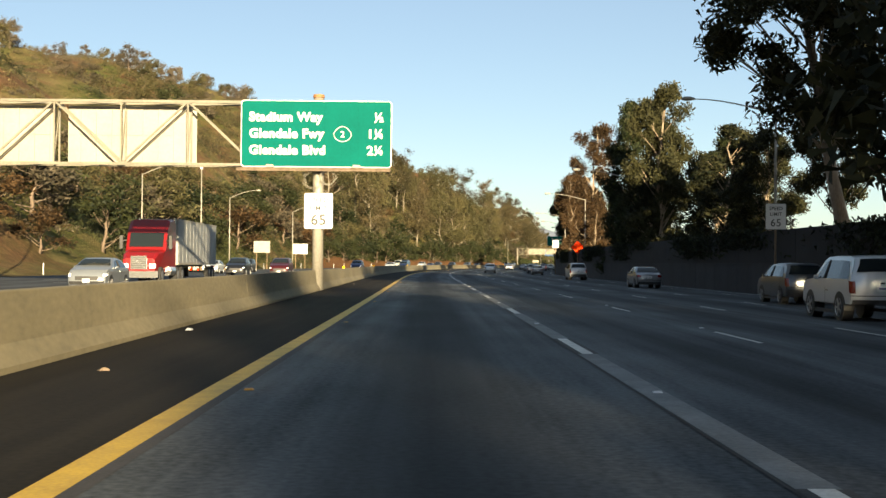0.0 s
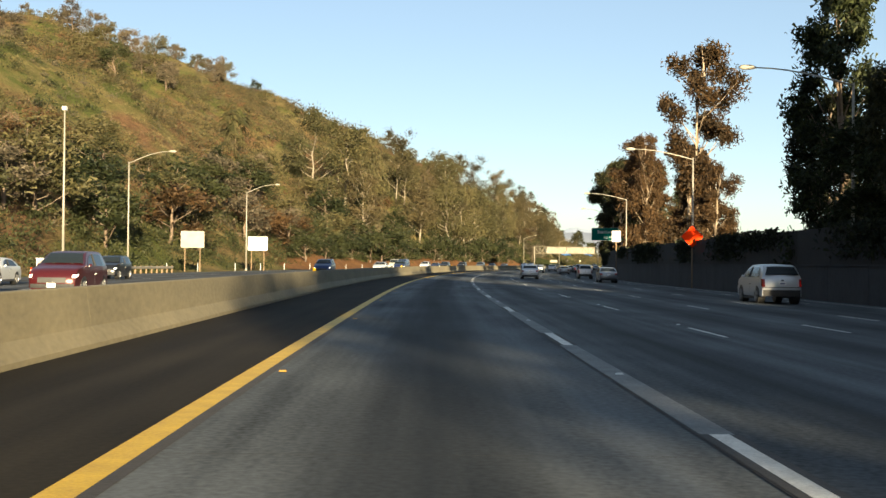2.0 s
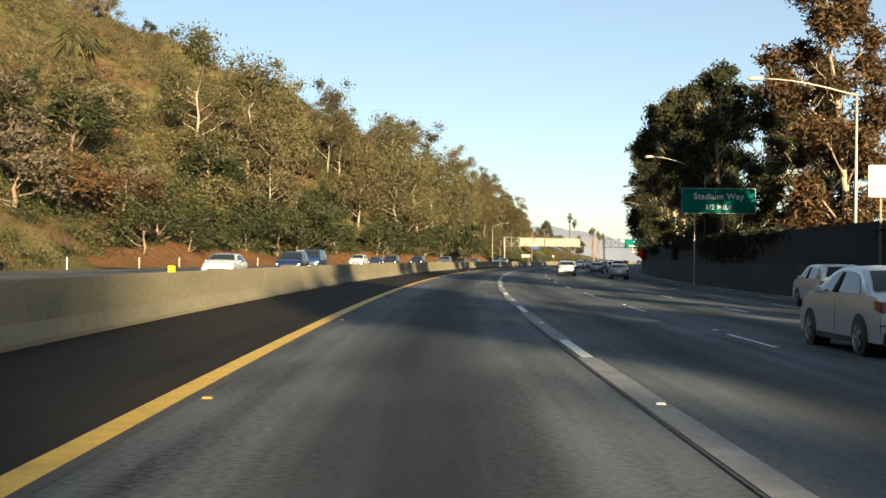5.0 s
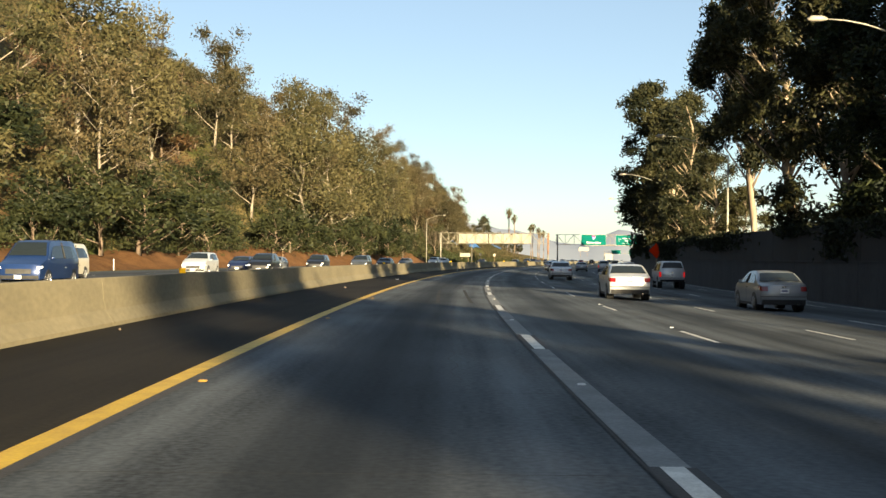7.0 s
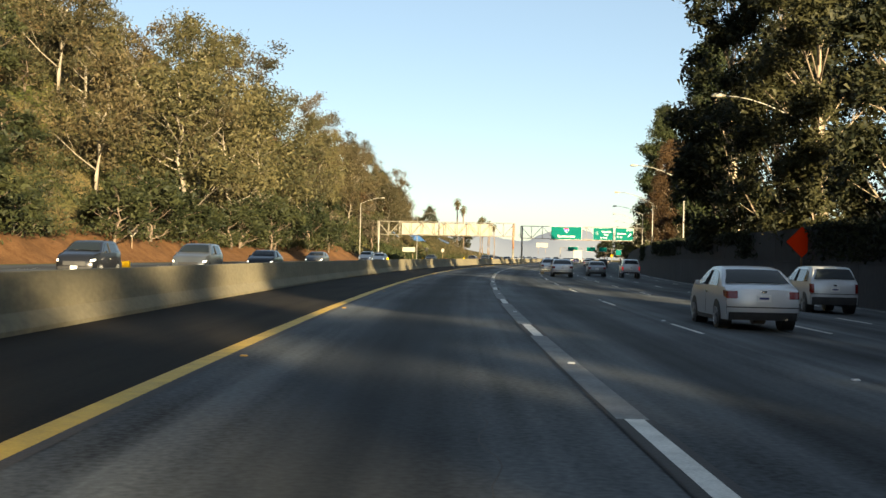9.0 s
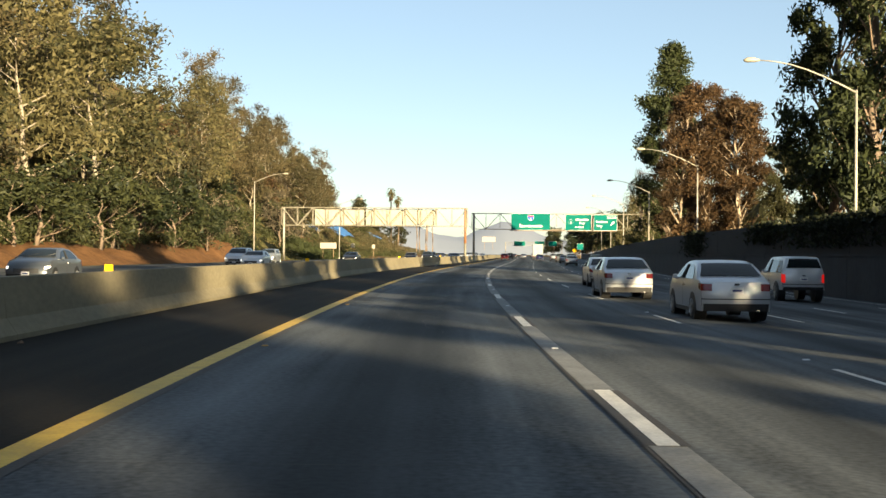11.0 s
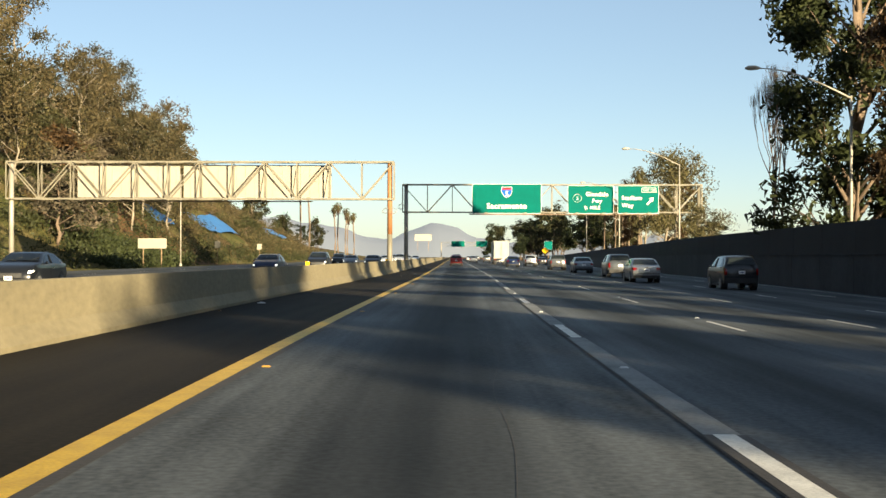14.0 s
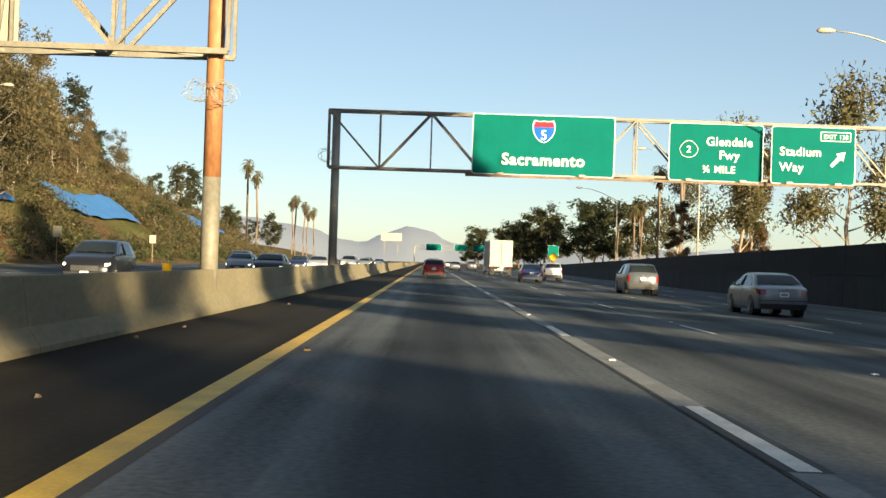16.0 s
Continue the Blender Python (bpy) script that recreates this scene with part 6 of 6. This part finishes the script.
def semi_truck(m):
    t = thing("semi_truck", m, "red semi truck pulling a pale grey box trailer", "truck")
    red = PAINT["red"]
    # nose at +y; cab about 7 m, trailer behind
    cab = Geo()
    prof = [(-2.6, .9), (-2.6, 3.75), (-2.1, 3.95), (-0.9, 3.9), (-0.2, 3.3), (0.35, 2.05), (1.6, 1.85), (2.1, 1.5), (2.15, .75), (2.0, .5)]
    n = len(prof)
    for y, z in prof:
        w = 1.22 if y < 0.4 else 1.22 - (y - 0.4) * 0.16
        for f in (-1, -0.85, 0, 0.85, 1):
            cab.v.append((w * f, y, z - (0.1 if abs(f) == 1 and z > 1.2 else 0) + (0.03 if f == 0 else 0)))
    for i in range(n - 1):
        for c in range(4):
            cab.f.append((i * 5 + c, i * 5 + c + 1, i * 5 + 6 + c, i * 5 + 5 + c))
    cab.f += [tuple(i * 5 for i in range(n)), tuple(i * 5 + 4 for i in reversed(range(n)))]
    part("cab", cab, red, t, "glossy red cab with sleeper")
    part("windscreen", Geo().box((0, 0.1, 2.65), (2.05, 0.05, 0.95), Matrix.Rotation(radians(24), 3, 'X')), M["glass"], t)
    part("grille", Geo().box((0, 2.17, 1.25), (0.95, 0.08, 0.8)), M["chrome"], t)
    for k in range(6):
        part("grille_bar", Geo().box((0, 2.22, 0.95 + k * 0.12), (0.9, 0.02, 0.03)), M["plastic"], t)
    part("grille_slash", Geo().bar((-0.4, 2.24, 0.92), (0.4, 2.24, 1.58), 0.04), M["chrome"], t)
    part("bumper", Geo().box((0, 2.12, 0.55), (2.35, 0.3, 0.4)), M["chrome"], t)
    for sgn in (-1, 1):
        part("head_lamp", Geo().box((sgn * 0.8, 2.08, 1.05), (0.35, 0.18, 0.25)), M["lamp_lit"], t)
        part("side_window", Geo().box((sgn * 1.225, -0.45, 2.6), (0.02, 0.8, 0.7)), M["glass"], t)
        part("mirror", Geo().box((sgn * 1.5, 0.3, 2.5), (0.2, 0.12, 0.8)).bar((sgn * 1.2, 0.2, 2.6), (sgn * 1.5, 0.3, 2.6), 0.05), M["plastic"], t)
        part("fuel_tank", Geo().tube([(sgn * 1.0, -2.4, 0.75), (sgn * 1.0, -0.9, 0.75)], [0.32, 0.32], 14), M["chrome"], t)
        wheel(t, sgn * 1.05, 1.2, 0.5, 0.3, sgn)
        for y in (-3.4, -4.7):
            wheel(t, sgn * 0.98, y, 0.5, 0.5, sgn)
        part("exhaust_stack", Geo().tube([(sgn * 1.1, -2.75, 1.0), (sgn * 1.1, -2.75, 4.1)], [0.08, 0.08], 10), M["chrome"], t)
    part("chassis", Geo().box((0, -2.6, 0.85), (0.9, 5.4, 0.2)), M["plastic"], t)
    part("roof_fairing", Geo().box((0, -1.9, 3.75), (2.2, 1.2, 0.35)), red, t)
    tr = part("trailer", Geo().box((0, -9.5, 1.05), (1.1, 12.0, 0.16)), M["plastic"], t)
    trailer_parts(t, -17.2, -3.1, 1.12, 4.05, 2.55, M["trailer"])
    return t


def box_trailer(m):
    t = thing("box_trailer_truck", m, "pale box trailer truck seen from behind", "truck")
    trailer_parts(t, 0.0, 14.0, 1.1, 4.1, 2.6, M["trailer"])
    part("tractor", Geo().box((0, 16.2, 1.9), (2.4, 2.6, 2.9)).box((0, 17.9, 1.2), (2.1, 1.4, 1.4)), PAINT["white"], t)
    for sgn in (-1, 1):
        wheel(t, sgn * 1.0, 15.4, 0.5, 0.4, sgn)
        wheel(t, sgn * 1.05, 17.8, 0.5, 0.3, sgn)
    return t


def pickup(colour, label, lamps=True):
    t = make_car("suv", colour, label, lamps, False, "pickup")
    t.name = "pickup_truck"
    return t


semi_truck(stand(75.0, -17.3, 0, 180))
box_trailer(stand(705, 7.9))

GO, COME = "traffic in our direction", "oncoming traffic"
PROTO = {}


def place(kind, colour, label, s, u, come=False, brake=False):
    key = (kind, colour, come, brake)
    if key not in PROTO:
        ob = make_car(kind, colour, label, come, brake)
        PROTO[key] = ob
        ob.matrix_basis = stand(s, u, 0, 180 if come else 0)
    else:
        ob = copy_thing(PROTO[key], stand(s, u, 0, 180 if come else 0))
    tagged(ob, label, group=COME if come else GO)


for args in (("jeep", "white", "white off-road suv with black tyres in the fourth lane", 36, 12.5), ("suv", "grey", "silver grey suv beside the sound wall", 53, 15.7), ("sedan", "silver", "silver sedan in the outer lane", 86, 15.2),
             ("suv", "white", "white crossover in the outer lane", 126, 15.2), ("sedan", "white", "white sedan in the middle lane", 198, 7.9), ("sedan", "silver", "silver sedan beside the sound wall", 190, 15.2),
             ("suv", "white", "white crossover in the outer lane", 226, 15.2), ("sedan", "silver", "silver sedan with a rear spoiler in the fourth lane", 294.5, 12.9), ("sedan", "white", "white compact sedan with red tail lamps", 300.5, 8.1),
             ("jeep", "white", "white boxy suv braking beside the wall", 333, 14.7, False, True), ("sedan", "white", "white compact sedan with red tail lamps", 421.5, 7.7), ("jeep", "white", "white boxy suv braking beside the wall", 442, 15.0, False, True),
             ("sedan", "white", "white compact sedan with red tail lamps", 435, 7.0), ("sedan", "silver", "silver sedan in the fourth lane", 440, 11.6), ("suv", "black", "black suv in the outer lane", 560, 14.6), ("sedan", "white", "white compact sedan with red tail lamps", 349, 7.9), ("sedan", "silver", "silver sedan in the fourth lane", 342.5, 12.2), ("suv", "white", "white crossover in the outer lane", 366, 14.6), ("sedan", "white", "white compact sedan with red tail lamps", 452, 8.1), ("sedan", "silver", "silver sedan in the fourth lane", 572, 11.6), ("suv", "grey", "silver grey suv in the fourth lane", 588, 12.1),
             ("sedan", "silver", "silver sedan with dark rear window", 609.5, 11.7), ("suv", "grey", "grey suv with silver roof rails", 636, 11.6), ("hatch", "red", "small red hatchback in the first lane", 663, 0.1),
             ("hatch", "blue", "blue compact car in the middle lane", 665, 7.9), ("suv", "white", "white suv in the fourth lane", 684, 11.5), ("suv", "black", "dark suv far ahead", 735, 0.3), ("sedan", "black", "black car leaving by the exit", 742, 17.5),
             ("sedan", "silver", "silver car far ahead", 770, 4.1), ("suv", "grey", "grey suv far ahead", 800, 7.9), ("sedan", "white", "white car far ahead", 840, 4.1), ("sedan", "black", "black car far ahead", 880, 0.3), ("suv", "white", "white suv far ahead", 930, 7.9)):
    place(*args)
for kind, col, lab, s, u in (("sedan", "silver", "silver sedan with lit head lamps beside the barrier", 57, -15.4), ("suv", "black", "black suv with lit head lamps", 117, -18.2), ("suv", "maroon", "dark red suv with lit head lamps", 118, -14.2),
                             ("sedan", "white", "low white sports car with lit head lamps", 137, -24.3), ("suv", "black", "black suv with lit head lamps", 161, -24.6), ("suv", "blue", "blue suv with lit head lamps", 203, -14.3),
                             ("sedan", "white", "white sedan with lit head lamps beside the barrier", 246, -13.4), ("suv", "navy", "dark blue suv with lit head lamps", 268, -13.4), ("van", "blue", "blue minivan with lit head lamps", 303, -18.2), ("van", "beige", "cream passenger van with a row of side windows", 316, -22.0),
                             ("suv", "white", "white pickup-like suv with lit head lamps", 339, -19.6), ("sedan", "navy", "dark blue sedan with lit head lamps", 354, -19.8), ("sedan", "silver", "silver sedan with lit head lamps", 367, -19.6),
                             ("suv", "black", "black suv with lit head lamps", 348, -16.6), ("suv", "black", "black suv with lit head lamps", 377, -17.2), ("suv", "grey", "grey suv with lit head lamps", 384, -13.6), ("sedan", "black", "black sedan with lit head lamps", 402, -13.4), ("sedan", "grey", "dark grey sedan with lit head lamps", 440, -16.2), ("sedan", "white", "white car with lit head lamps", 490, -17.2), ("suv", "white", "white suv with lit head lamps", 500, -20.9),
                             ("suv", "silver", "silver suv on the far lane", 531, -24.8), ("sedan", "black", "black sedan with lit head lamps", 545, -17.2), ("sedan", "navy", "dark blue sedan with lit head lamps", 583, -13.4), ("suv", "black", "black suv with lit head lamps", 615, -13.4),
                             ("sedan", "black", "black sedan with lit head lamps", 640, -9.8), ("sedan", "silver", "silver sedan with lit head lamps", 652, -13.4), ("sedan", "white", "white sedan with lit head lamps", 672, -9.8), ("suv", "black", "black suv with lit head lamps", 676, -17.2),
                             ("sedan", "navy", "dark blue sedan with lit head lamps", 690, -13.4), ("suv", "white", "white suv with lit head lamps", 712, -9.8), ("sedan", "black", "black sedan with lit head lamps", 730, -13.4), ("sedan", "silver", "silver sedan with lit head lamps", 748, -9.8),
                             ("suv", "grey", "grey suv with lit head lamps", 772, -13.4), ("sedan", "white", "white sedan with lit head lamps", 800, -9.8), ("suv", "black", "black suv with lit head lamps", 830, -13.4)):
    place(kind, col, lab, s, u, True)
